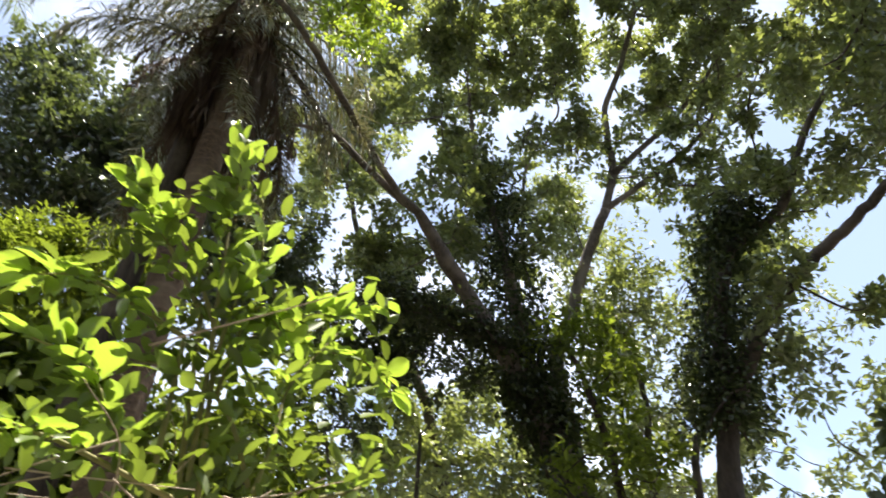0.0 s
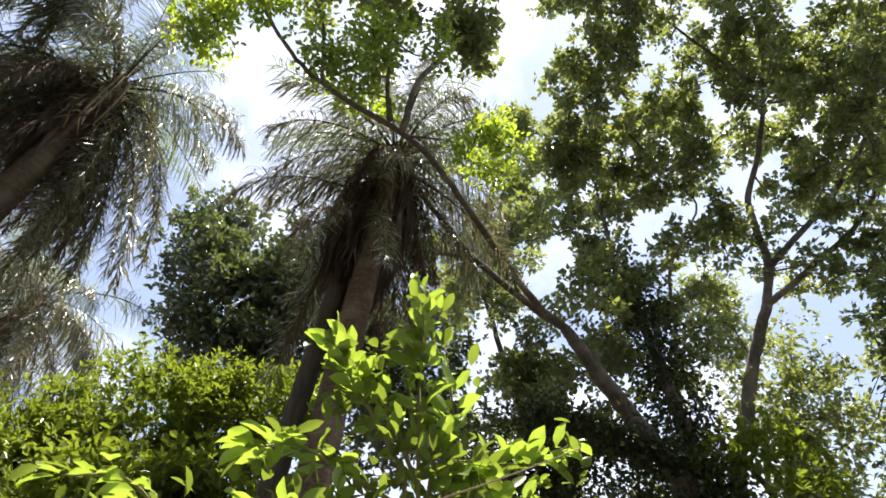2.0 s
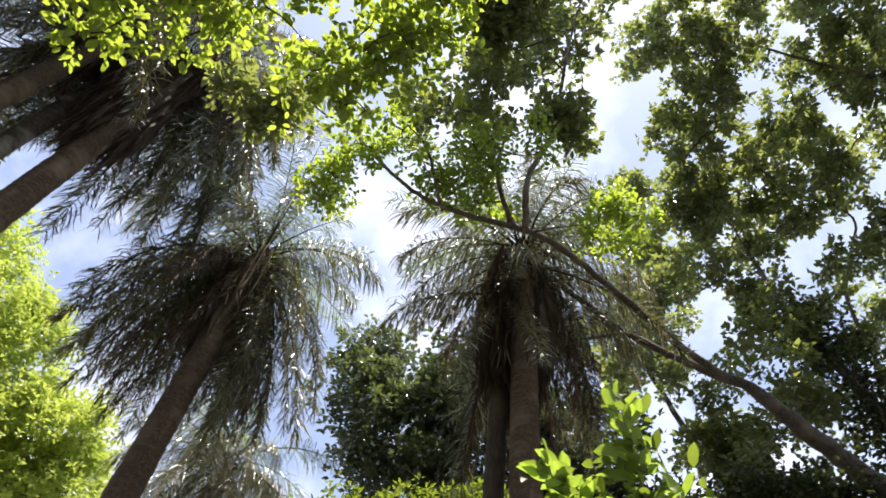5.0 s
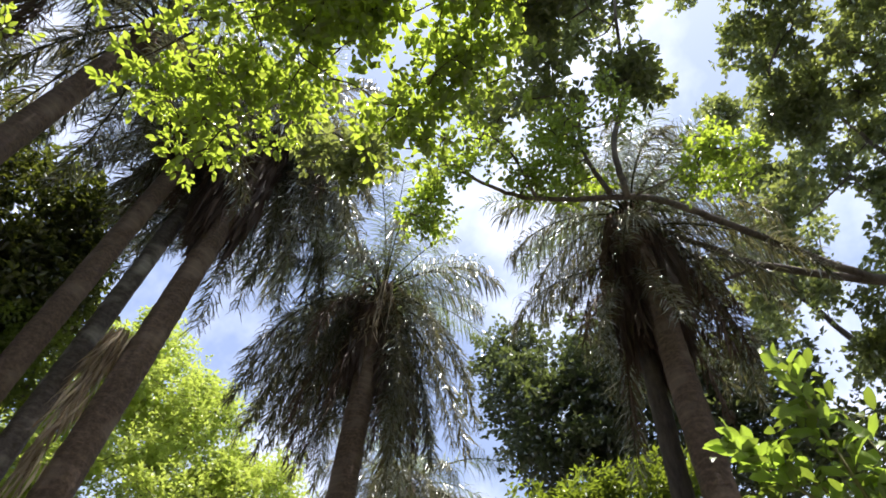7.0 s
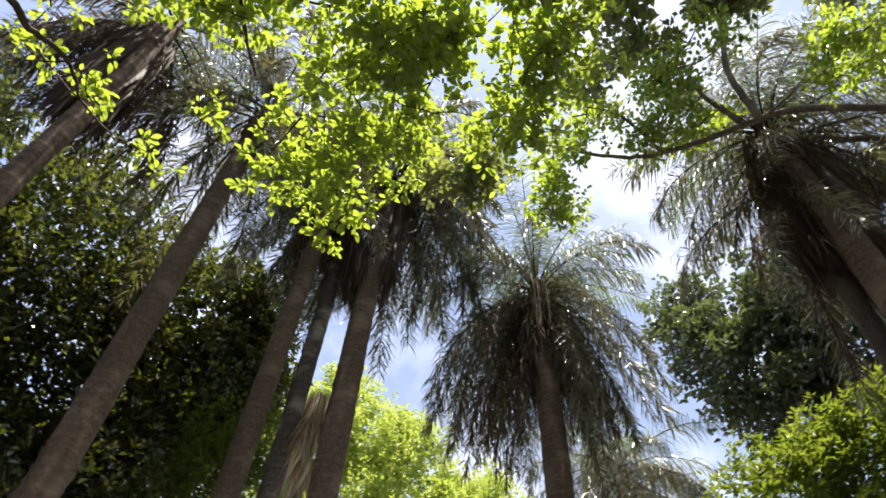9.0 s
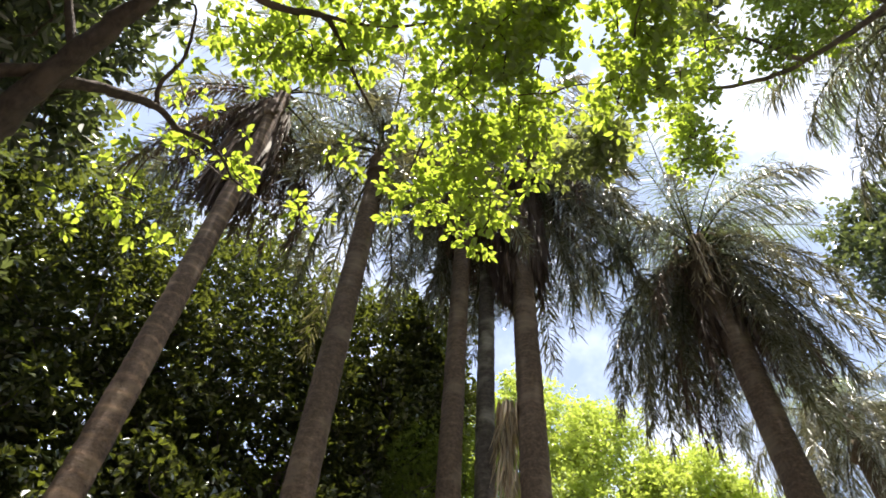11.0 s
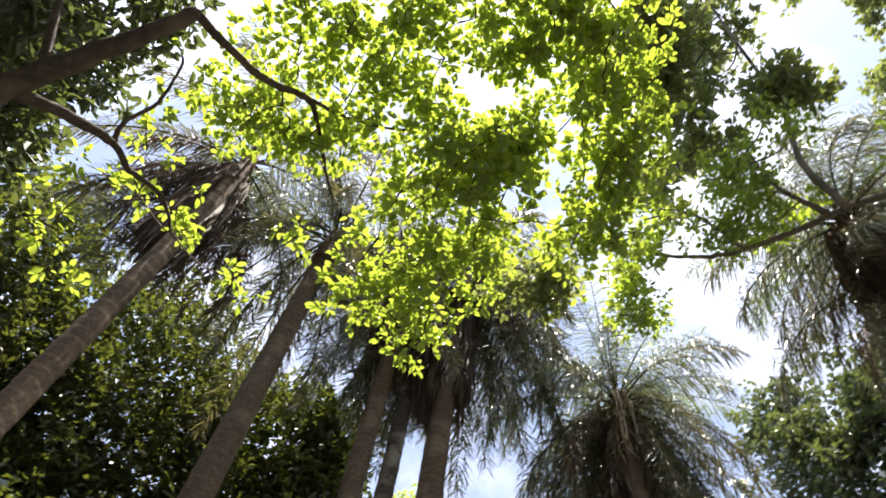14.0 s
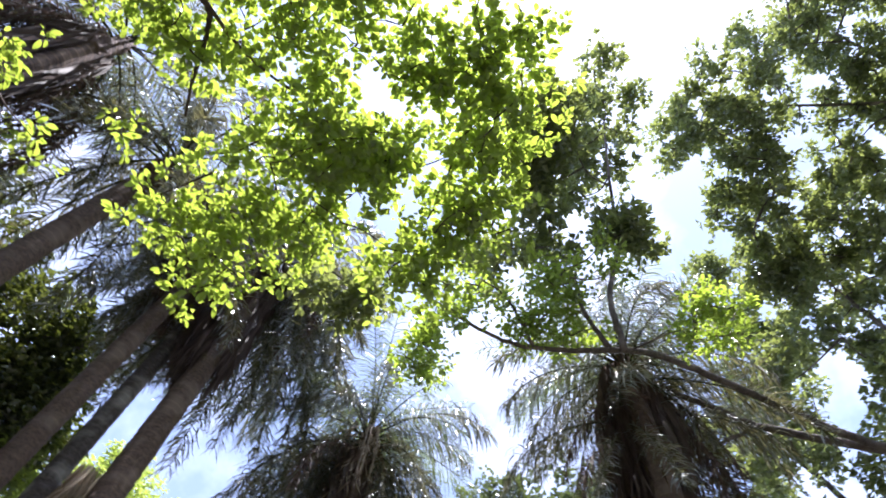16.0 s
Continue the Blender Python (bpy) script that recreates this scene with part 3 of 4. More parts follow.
        furrow = 1 + 0.16 * rng.normal(0, 1, 18)[None, :] + 0.05 * rng.normal(0, 1, (26, 18))
        V[:-2] = hub3 + (V[:-2] - hub3) * (grow[:, None] * furrow).ravel()[:, None]
        part("mat", mesh_of("mat", V, F, FIBRE), root, "matted brown bundle of dead frond bases")
        k = int(760 * deep)
        pick, ang = rng.random(k) ** 0.8, rng.uniform(0, 6.28, k)
        row = np.minimum((pick * 25).astype(int), 25)
        rad = grow[row] * rng.uniform(0.95, 1.2, k)
        at = core[row] + np.stack([rad * np.cos(ang), rad * np.sin(ang), 0 * rad], 1)
        way = np.stack([0.1 * np.cos(ang), 0.1 * np.sin(ang), -np.ones(k)], 1) + rng.normal(0, 0.07, (k, 3))
        V, F = kites(at, way, np.stack([np.cos(ang), np.sin(ang), 0 * ang], 1) + rng.normal(0, 0.4, (k, 3)), rng.uniform(0.3, 0.9, k), rng.uniform(0.007, 0.024, k))
        part("mat_fringe", mesh_of("mat_fringe", V, F, LEAF_DEAD, False), root, "ragged strands of dead leaflets", "stuff")
    if skirt:
        k = int(640 * skirt)
        ang = rng.uniform(0, 6.28, k)
        if bare is not None:
            ang = bare + math.pi + (math.pi - math.acos(gap)) * rng.uniform(-1, 1, k)
        r = girth * rng.uniform(0.9, 3.0, k)
        z0 = height - 0.2 - rng.random(k) ** 1.4 * skirt * 0.7
        at = np.stack([top[0] + r * np.cos(ang) * 0.6, top[1] + r * np.sin(ang) * 0.6, z0], 1)
        L = rng.uniform(0.5, 1.3, k)
        way = np.stack([0.16 * np.cos(ang), 0.16 * np.sin(ang), -np.ones(k)], 1) + rng.normal(0, 0.06, (k, 3))
        face = np.stack([np.cos(ang), np.sin(ang), np.zeros(k)], 1) + rng.normal(0, 0.4, (k, 3))
        V, F = kites(at, way, face, L, rng.uniform(0.014, 0.045, k))
        part("skirt", mesh_of("skirt", V, F, LEAF_DEAD, False), root, "hanging mat of dead brown fronds", "stuff")
    return root


# ---- ground ----
gn = 60
gx = np.linspace(-1, 1, gn + 1)
gx = np.sign(gx) * (np.abs(gx) ** 3 * 1600 + np.abs(gx) * 22)
GX, GY = np.meshgrid(gx, gx)
GR = np.random.default_rng(3)
GZ = 0.03 * np.sin(GX * 0.7) * np.cos(GY * 0.6) + GR.normal(0, 0.012, GX.shape) - 0.04
gi = (np.arange(gn)[:, None] * (gn + 1) + np.arange(gn)[None]).ravel()[:, None]
ground = new("ground", mesh_of("ground", np.stack([GX.ravel(), GY.ravel(), GZ.ravel()], 1), gi + [0, 1, gn + 2, gn + 1], SOIL))
tagged(ground, "shaded brown soil with leaf litter under the trees", "ground", kind="structure")

# ---- palms, by place ----
palm("tall palm with drooping dark green feather fronds", -6.996, 3.516, 10.95, 0.22, (20, 9, 44), 1, 0.95, tight=0.92, skirt=1.6, dead=12, straw=200, bare=-0.53, gap=0.8, drop=1.05)
palm("palm with hanging brown skirt behind a spreading branch", -2.6, 5.16, 10.5, 0.19, (18, 18, 22), 2, 0.85, skirt=2.2, dead=9, lean=(0.03, 0.02), bare=-1.15, gap=0.0, tight=0.95, drop=0.95, mat=(0.42, 2.7, 0.37, 2.45))
palm("slender dark palm stem leaning into a brown skirt", -3.14, 5.22, 9.4, 0.13, (0, 3, 4), 3, 0.8, BARK_DARK, skirt=0.9, dead=3, lean=(0.21, 0.02))
palm("palm of a close clump with a smooth grey-brown trunk", -6.82, -0.78, 12.8, 0.16, (4, 7, 5), 4, 0.8, skirt=1.2, dead=6, lean=(0.0, 0.12), tight=0.8, bare=0.2)
palm("palm of a close clump with a mottled lichen trunk", -7.37, -0.3, 13.6, 0.145, (5, 12, 14), 5, 0.95, BARK_PALM_GREY, skirt=1.6, dead=8, lean=(0.0, 0.05), tight=0.8, bare=0.1)
palm("palm of a close clump with a shaggy dead skirt", -6.98, 0.24, 14.0, 0.2, (6, 18, 42), 6, 1.05, skirt=4.6, dead=12, lean=(0.01, 0.1), tight=1.05, bare=-0.1, gap=0.72, drop=1.2, mat=(0.3, 4.2, 0.25, -1.83))
palm("tall ringed palm before a dark evergreen tree", -5.91, -2.21, 12.2, 0.18, (7, 14, 12), 7, 1.0, lean=(0.015, -0.04))
palm("leaning ringed palm among dark foliage", -4.92, -3.75, 12.0, 0.15, (6, 10, 8), 8, 0.9, BARK_PALM_RINGED, skirt=3.2, dead=20, lean=(0.1, -0.25), bare=0.7)
palm("distant palm with pale drooping fronds", -11.4, 7.8, 10.9, 0.24, (10, 16, 20), 9, 1.05, tight=0.85)

straw = thing("dead_frond", (-7.02, -0.02, 7.3), "dry straw-coloured palm frond hanging between trunks", "palm frond")
ST = np.random.default_rng(17)
hook = smooth_line([(0.02, 0.10, -0.22), (0.02, 0.06, 0.0), (0.0, 0.0, 0.08), (-0.01, -0.05, -0.02), (0.0, -0.04, -0.5), (0.02, -0.01, -1.1), (0.03, -0.04, -1.9)], 6)
V, F = tube(hook, 0.02, 0.008, 6, 0.1, ST)
part("rachis", mesh_of("rachis", V, F, TWIG_PALE), straw)
k = 300
i = ST.integers(6, len(hook), k)
way = np.stack([ST.normal(0, 0.1, k), ST.normal(0, 0.1, k), -np.ones(k)], 1)
at = hook[i] + ST.normal(0, 0.05, (k, 3)) * [1, 1, 0.5]
V, F = kites(at, way, np.stack([np.ones(k), ST.normal(0, 0.8, k), 0 * way[:, 0]], 1), ST.uniform(0.3, 0.9, k), ST.uniform(0.012, 0.034, k))
part("leaflet_blade", mesh_of("leaflet_blade", V, F, LEAF_STRAW, False), straw, kind="stuff")

# ---- broadleaved trees ----
leafy_tree("tree", "big leaning tree with forked bare branches", "tree", (2.6, 9.1, 0),
           [([(2.6, 9.1, -0.1), (2.35, 9.0, 2.5), (1.97, 8.78, 4.80), (1.60, 8.65, 5.91), (0.94, 8.35, 7.08), (0.28, 7.69, 7.89), (-0.15, 7.2, 8.43)], 0.28, 0.08),
            ([(-0.15, 7.2, 8.43), (-0.57, 6.89, 8.74), (-1.22, 5.61, 9.11), (-1.62, 4.24, 8.82), (-1.92, 3.42, 8.34), (-2.37, 3.07, 8.43), (-2.8, 2.64, 8.58), (-3.09, 2.2, 8.88), (-3.32, 1.76, 9.2), (-3.6, 1.3, 9.3)], 0.06, 0.01),
            ([(-0.10, 7.25, 8.4), (-0.64, 7.03, 8.8), (-1.44, 6.33, 9.25), (-1.89, 5.81, 9.68), (-2.34, 5.35, 10.22), (-2.68, 4.98, 10.57)], 0.07, 0.03),
            ([(-1.44, 6.33, 9.25), (-1.94, 5.8, 8.79)], 0.04, 0.02),
            ([(-1.9, 3.38, 8.34), (-1.92, 3.06, 9.04), (-1.8, 3.02, 10.13)], 0.035, 0.012),
            ([(-2.58, 2.82, 8.48), (-2.48, 2.28, 8.83), (-2.59, 1.95, 9.04)], 0.022, 0.008),
            ([(-1.78, 3.54, 8.32), (-1.63, 3.36, 9.29), (-1.31, 3.64, 11.02), (-0.74, 2.95, 11.7), (-0.4, 2.75, 12.8), (-0.2, 2.8, 14.0)], 0.045, 0.01),
            ([(1.75, 8.6, 6.0), (1.6, 8.98, 6.9), (1.36, 9.0, 9.4), (1.0, 8.9, 11.5), (0.9, 8.8, 14.0)], 0.16, 0.03)],
           [(-0.2, 2.8, 14.3, 1.1, 1.0, 1.0, 24), (-1.3, 3.1, 13.0, 0.9, 0.8, 0.9, 16),
            (-0.5, 8.6, 11.8, 2.4, 1.5, 2.0, 64), (0.4, 9.0, 9.4, 2.2, 1.2, 1.6, 46), (0.4, 9.4, 12.2, 0.45, 0.4, 0.9, 12), (-0.9, 9.4, 9.6, 0.5, 0.4, 0.6, 12), (-0.2, 9.5, 8.5, 0.9, 0.5, 0.5, 14), (0.2, 8.6, 14.4, 1.7, 1.3, 1.6, 50), (-0.1, 8.2, 14.4, 0.8, 0.6, 0.45, 16), (-0.7, 8.3, 16.2, 0.7, 0.6, 0.45, 12)],
           0.25, 20, 6, LEAF_CANOPY, BARK, 0.124, 0.68, 21, shape="kite", lumpy=0.44, lobe=0.42,
           more=[([(-1.0, 1.5, 10.9, 0.8, 0.5, 0.6, 26), (-1.7, 1.7, 11.2, 0.8, 0.5, 0.5, 22)], 0.24, 14, 6, LEAF_CANOPY, 0.12, 0.6), ([(-1.95, 3.05, 9.2, 0.75, 0.55, 0.6, 22), (-3.3, 1.86, 9.12, 0.55, 0.42, 0.42, 10), (-0.82, 4.0, 8.4, 0.42, 0.34, 0.2, 14), (-2.16, 3.3, 8.1, 0.2, 0.2, 0.12, 5), (-2.7, 2.6, 8.7, 0.35, 0.3, 0.2, 8), (-3.85, 2.1, 9.0, 0.3, 0.28, 0.6, 11)], 0.17, 15, 6, LEAF_SPREAD, 0.07, 0.62),
                 ([(-2.34, 2.66, 11.2, 1.04, 0.8, 0.9, 17), (-1.46, 3.5, 10.5, 0.6, 0.45, 0.7, 12), (-3.76, 0.7, 9.0, 0.5, 0.45, 0.5, 9)], 0.2, 14, 7, LEAF_CANOPY, 0.13, 0.62)])
leafy_tree("tree", "tall tree with pale forked limbs and rounded leaf clumps", "tree", (2.3, 10.3, 0),
           [([(2.3, 10.3, -0.1), (2.35, 10.25, 3.0), (2.43, 10.21, 5.68), (2.35, 10.23, 7.58), (2.72, 10.14, 8.51), (3.18, 9.8, 9.77), (3.58, 9.34, 10.57)], 0.17, 0.1),
            ([(3.58, 9.34, 10.57), (3.81, 9.03, 11.41), (3.78, 8.61, 12.73), (4.18, 7.97, 13.67), (4.54, 7.19, 14.87), (4.53, 6.35, 15.5), (4.38, 5.46, 16.31)], 0.09, 0.025),
            ([(3.8, 9.05, 11.3), (4.95, 8.46, 12.18), (5.84, 7.62, 12.98), (6.16, 6.83, 13.82)], 0.075, 0.025),
            ([(3.58, 9.34, 10.57), (4.48, 8.94, 11.07), (5.5, 8.35, 11.7), (6.2, 7.85, 12.72), (7.23, 6.91, 13.11)], 0.07, 0.025),
            ([(1.8, 9.7, 9.4), (1.95, 9.81, 10.53), (2.12, 9.57, 11.97), (2.59, 9.24, 12.77), (2.9, 8.94, 13.55), (1.93, 8.79, 15.34)], 0.05, 0.015),
            ([(2.59, 9.24, 12.77), (3.2, 8.95, 12.5), (3.75, 8.75, 12.2)], 0.04, 0.035),
            ([(4.5, 7.2, 14.8), (3.4, 6.4, 15.6), (2.2, 5.4, 16.2)], 0.05, 0.015)],
           [(4.2, 7.6, 15.2, 2.4, 1.8, 1.5, 122), (6.4, 7.4, 13.6, 2.4, 2.0, 1.6, 142), (2.0, 8.6, 15.2, 1.8, 1.5, 1.8, 94), (4.4, 5.4, 17.0, 1.8, 1.6, 1.2, 84),
            (7.6, 6.0, 13.2, 2.0, 2.0, 1.8, 101), (3.4, 9.2, 11.7, 1.6, 0.8, 0.9, 34), (6.2, 3.6, 16.5, 2.0, 1.8, 1.6, 78), (1.6, 4.9, 15.8, 1.3, 1.1, 1.0, 74), (0.9, 6.3, 14.6, 1.0, 1.0, 1.1, 54),
            (8.6, 3.4, 13.0, 1.8, 2.2, 2.0, 84), (6.0, 8.6, 10.6, 1.6, 0.8, 0.7, 27),
            (2.6, 8.4, 13.9, 0.8, 0.6, 0.4, 13), (2.75, 8.3, 11.9, 0.6, 0.5, 0.4, 10), (4.6, 8.4, 12.9, 0.5, 0.4, 0.4, 7), (5.5, 8.3, 13.1, 0.8, 0.6, 0.45, 13), (5.3, 8.3, 11.5, 0.6, 0.5, 0.35, 9), (4.5, 6.3, 15.5, 1.0, 0.8, 0.45, 15), (6.1, 6.5, 15.5, 1.0, 0.8, 0.45, 15)],
           0.2, 15, 6, LEAF_CANOPY, BARK, 0.124, 0.68, 22, shape="kite", twig_r=0.034, lobe=0.42)
leafy_tree("tree", "ivy-clad tree with a limb sweeping upward", "tree", (3.5, 7.7, 0),
           [([(3.5, 7.7, -0.1), (3.55, 7.7, 2.5), (3.63, 7.69, 4.32), (3.82, 7.59, 5.14), (3.95, 7.53, 6.0), (4.45, 7.24, 7.65), (5.23, 6.83, 8.19), (5.78, 6.36, 9.32), (6.38, 5.61, 10.17)], 0.18, 0.04),
            ([(3.78, 7.6, 5.0), (4.31, 7.21, 6.07), (4.84, 6.74, 6.75), (5.34, 6.23, 7.1), (5.82, 5.63, 7.44), (6.4, 4.6, 7.9)], 0.12, 0.05)],
           [(6.0, 5.6, 9.4, 1.6, 1.6, 1.2, 34), (6.6, 4.4, 8.8, 1.4, 1.6, 1.0, 20), (5.2, 6.6, 6.2, 0.8, 0.8, 0.7, 9), (7.2, 5.2, 11.0, 1.8, 1.8, 1.2, 56), (5.0, 6.8, 8.6, 0.8, 0.7, 0.6, 11)],
           0.25, 20, 6, LEAF_CANOPY, BARK_DARK, 0.128, 0.68, 23, shape="kite", twig_r=0.03, lobe=0.5)
leafy_tree("sapling", "young tree with large dark hand-shaped leaves", "tree", (5.0, 5.6, 0),
           [([(5.0, 5.6, -0.05), (4.95, 5.5, 2.0), (4.8, 5.3, 4.2)], 0.06, 0.02)],
           [(4.8, 5.2, 3.5, 1.0, 0.9, 0.5, 16)], 0.36, 14, 6, LEAF_VINE, BARK_DARK, 0.22, 0.55, 24)
leafy_tree("sapling", "thin sunlit brown stem with sparse leaves", "tree", (2.6, 8.1, 0),
           [([(2.6, 8.1, -0.05), (2.44, 8.14, 4.56), (2.26, 8.19, 5.94), (2.1, 8.2, 6.6)], 0.07, 0.03)],
           [(2.2, 8.2, 6.2, 0.7, 0.6, 0.9, 9), (2.5, 8.1, 4.6, 0.7, 0.6, 0.7, 8)], 0.35, 16, 6, LEAF_BUSH, BARK_RED, 0.13, 0.5, 25)
leafy_tree("sapling", "slender stem with light green leaf tufts", "tree", (3.5, 10.4, 0),
           [([(3.5, 10.4, -0.05), (3.64, 10.38, 5.28), (3.84, 10.31, 6.73), (3.7, 10.3, 8.2)], 0.10, 0.03),
            ([(3.7, 10.3, 8.2), (3.6, 11.0, 10.2), (3.45, 11.4, 12.4)], 0.035, 0.012),
            ([(3.7, 9.3, 0.0), (3.9, 9.21, 4.94), (4.3, 9.03, 5.9), (4.5, 9.0, 6.8)], 0.08, 0.03)],
           [(3.4, 11.5, 12.3, 0.8, 0.6, 1.2, 28), (5.8, 9.9, 9.9, 1.0, 0.7, 0.8, 20), (3.2, 10.2, 8.0, 1.2, 0.8, 1.4, 26), (2.4, 10.2, 5.2, 2.4, 0.8, 1.0, 26), (4.9, 9.6, 6.6, 1.0, 0.8, 1.2, 14), (4.4, 11.0, 9.4, 1.5, 1.0, 1.7, 36), (6.4, 10.0, 8.6, 1.4, 1.0, 1.8, 24)],
           0.34, 20, 6, LEAF_CANOPY, BARK_DARK, 0.12, 0.56, 26, shape="kite",
           more=[([(3.15, 10.0, 7.75, 0.5, 0.4, 0.45, 12)], 0.26, 16, 6, LEAF_BUSH, 0.12, 0.5)])
leafy_tree("tree", "slender tree with thin leafy boughs against the sky", "tree", (0.8, 13.4, 0),
           [([(0.8, 13.4, -0.1), (0.6, 13.3, 4), (0, 13, 8), (-1.4, 12, 11), (-2.2, 11, 14)], 0.2, 0.04), ([(0.7, 13.3, 3), (3, 13.2, 6), (4.7, 13.1, 7.5)], 0.1, 0.03)],
           [(-2.0, 12.0, 9.6, 2.0, 1.2, 2.0, 50), (-2.2, 11.0, 14.4, 1.8, 1.3, 1.8, 40), (0.6, 14, 8.2, 2.0, 1.0, 2.0, 34), (4.7, 13.2, 7.4, 2.2, 1.0, 2.0, 34), (2.0, 13, 6.3, 2.2, 1.0, 1.2, 26),
            (-2.2, 13.8, 7.0, 2.2, 1.0, 1.4, 30), (0.2, 12.4, 6.6, 1.6, 0.8, 1.4, 40), (-4.0, 12.6, 6.4, 1.6, 1.0, 1.6, 26)],
           0.3, 22, 6, LEAF_CANOPY, BARK_DARK, 0.14, 0.68, 27, shape="kite", lobe=0.55)
leafy_tree("tree", "small bushy tree with mid-green leaves", "tree", (8.2, 9.0, 0),
           [([(8.2, 9, -0.1), (8.0, 9, 3), (7.6, 9, 6)], 0.1, 0.03)],
           [(7.6, 9.0, 5.4, 1.8, 1.4, 1.6, 15), (6.6, 10.4, 6.2, 1.4, 1.0, 1.6, 10)], 0.4, 15, 6, LEAF_CANOPY, BARK_DARK, 0.15, 0.5, 28)
vine_cover("climbing_vine", "dark leafy climber covering a leaning trunk", [(2.1, 8.85, 3.2), (1.95, 8.8, 4.6), (1.6, 8.6, 5.8), (1.3, 8.5, 6.3)], 0.42, 5200, 0.085, 34, LEAF_VINE)
vine_cover("climbing_vine", "dark leafy climber rising in a column", [(1.8, 8.8, 5.5), (1.6, 8.95, 7.0), (1.36, 9.0, 9.4), (1.05, 8.95, 11.2)], 0.62, 8200, 0.085, 31, LEAF_VINE)
vine_cover("climbing_vine", "dark leafy climber on a forked trunk", [(3.75, 7.6, 5.0), (3.95, 7.5, 6.0), (4.45, 7.2, 7.6), (4.7, 7.0, 8.3)], 0.56, 7200, 0.085, 32, LEAF_VINE)
vine_cover("climbing_vine", "hanging climber on a low branch", [(1.6, 8.4, 6.6), (0.75, 8.13, 6.9), (-0.1, 7.7, 7.0), (-0.9, 7.5, 7.2)], 0.46, 3400, 0.082, 33, LEAF_VINE)

# trees behind the palms
leafy_tree("tree", "dark rounded tree behind the palms", "tree", (-8.6, 10.0, 0),
           [([(-8.6, 10, -0.1), (-8.4, 10, 4), (-8.2, 9.8, 8), (-8.0, 9.6, 11.5)], 0.3, 0.08), ([(-8.4, 10, 5), (-7.0, 10, 8), (-6.0, 9.8, 10)], 0.14, 0.05)],
           [(-8.1, 8.5, 12.4, 1.0, 1.0, 1.2, 20), (-7.1, 9.2, 10.9, 1.3, 1.2, 1.6, 64), (-5.5, 10.0, 11.5, 2.0, 1.5, 1.9, 84), (-4.0, 10.8, 10.5, 1.6, 1.2, 2.0, 56), (-6.6, 9.0, 12.9, 1.2, 1.0, 1.0, 26), (-8.5, 8.7, 14.1, 0.9, 0.9, 0.8, 18)],
           0.38, 26, 6, LEAF_DARK, BARK_DARK, 0.145, 0.66, 41, shape="kite", lumpy=0.3)
leafy_tree("shrub", "sunlit feathery green bush below the palms", "bush", (-6.0, 8.0, 0),
           [([(-6, 8, -0.05), (-6.1, 8, 2.5), (-6.2, 8, 5.5)], 0.12, 0.04), ([(-6, 8, 1.5), (-5.4, 8.2, 4), (-5.2, 8.2, 6)], 0.08, 0.03), ([(-6, 8, 1.2), (-7.4, 7.0, 3.5), (-8.0, 6.2, 5.5)], 0.08, 0.03)],
           [(-8.1, 6.0, 6.1, 1.2, 0.9, 0.8, 34), (-6.9, 7.3, 7.0, 1.3, 0.9, 1.0, 46), (-5.6, 8.3, 7.7, 1.2, 0.9, 1.1, 46), (-6.6, 7.6, 5.0, 3.0, 1.0, 1.2, 50)],
           0.4, 34, 7, LEAF_BUSH, BARK_DARK, 0.125, 0.42, 42, shape="kite", lumpy=0.3)
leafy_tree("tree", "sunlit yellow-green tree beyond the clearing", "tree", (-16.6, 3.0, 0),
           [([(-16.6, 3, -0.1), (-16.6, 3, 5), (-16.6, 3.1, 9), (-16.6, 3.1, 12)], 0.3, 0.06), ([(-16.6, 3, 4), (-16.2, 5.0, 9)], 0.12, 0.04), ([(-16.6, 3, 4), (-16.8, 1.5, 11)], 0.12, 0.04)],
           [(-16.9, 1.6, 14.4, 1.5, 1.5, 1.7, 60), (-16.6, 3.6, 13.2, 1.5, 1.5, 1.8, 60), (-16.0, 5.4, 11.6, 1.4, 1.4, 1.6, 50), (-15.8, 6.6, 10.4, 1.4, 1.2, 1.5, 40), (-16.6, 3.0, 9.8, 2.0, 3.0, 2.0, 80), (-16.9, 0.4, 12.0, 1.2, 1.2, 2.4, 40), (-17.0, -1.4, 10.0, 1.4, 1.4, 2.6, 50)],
           0.5, 44, 7, LEAF_LIME_SUNLIT, BARK_DARK, 0.125, 0.55, 43, shape="kite")
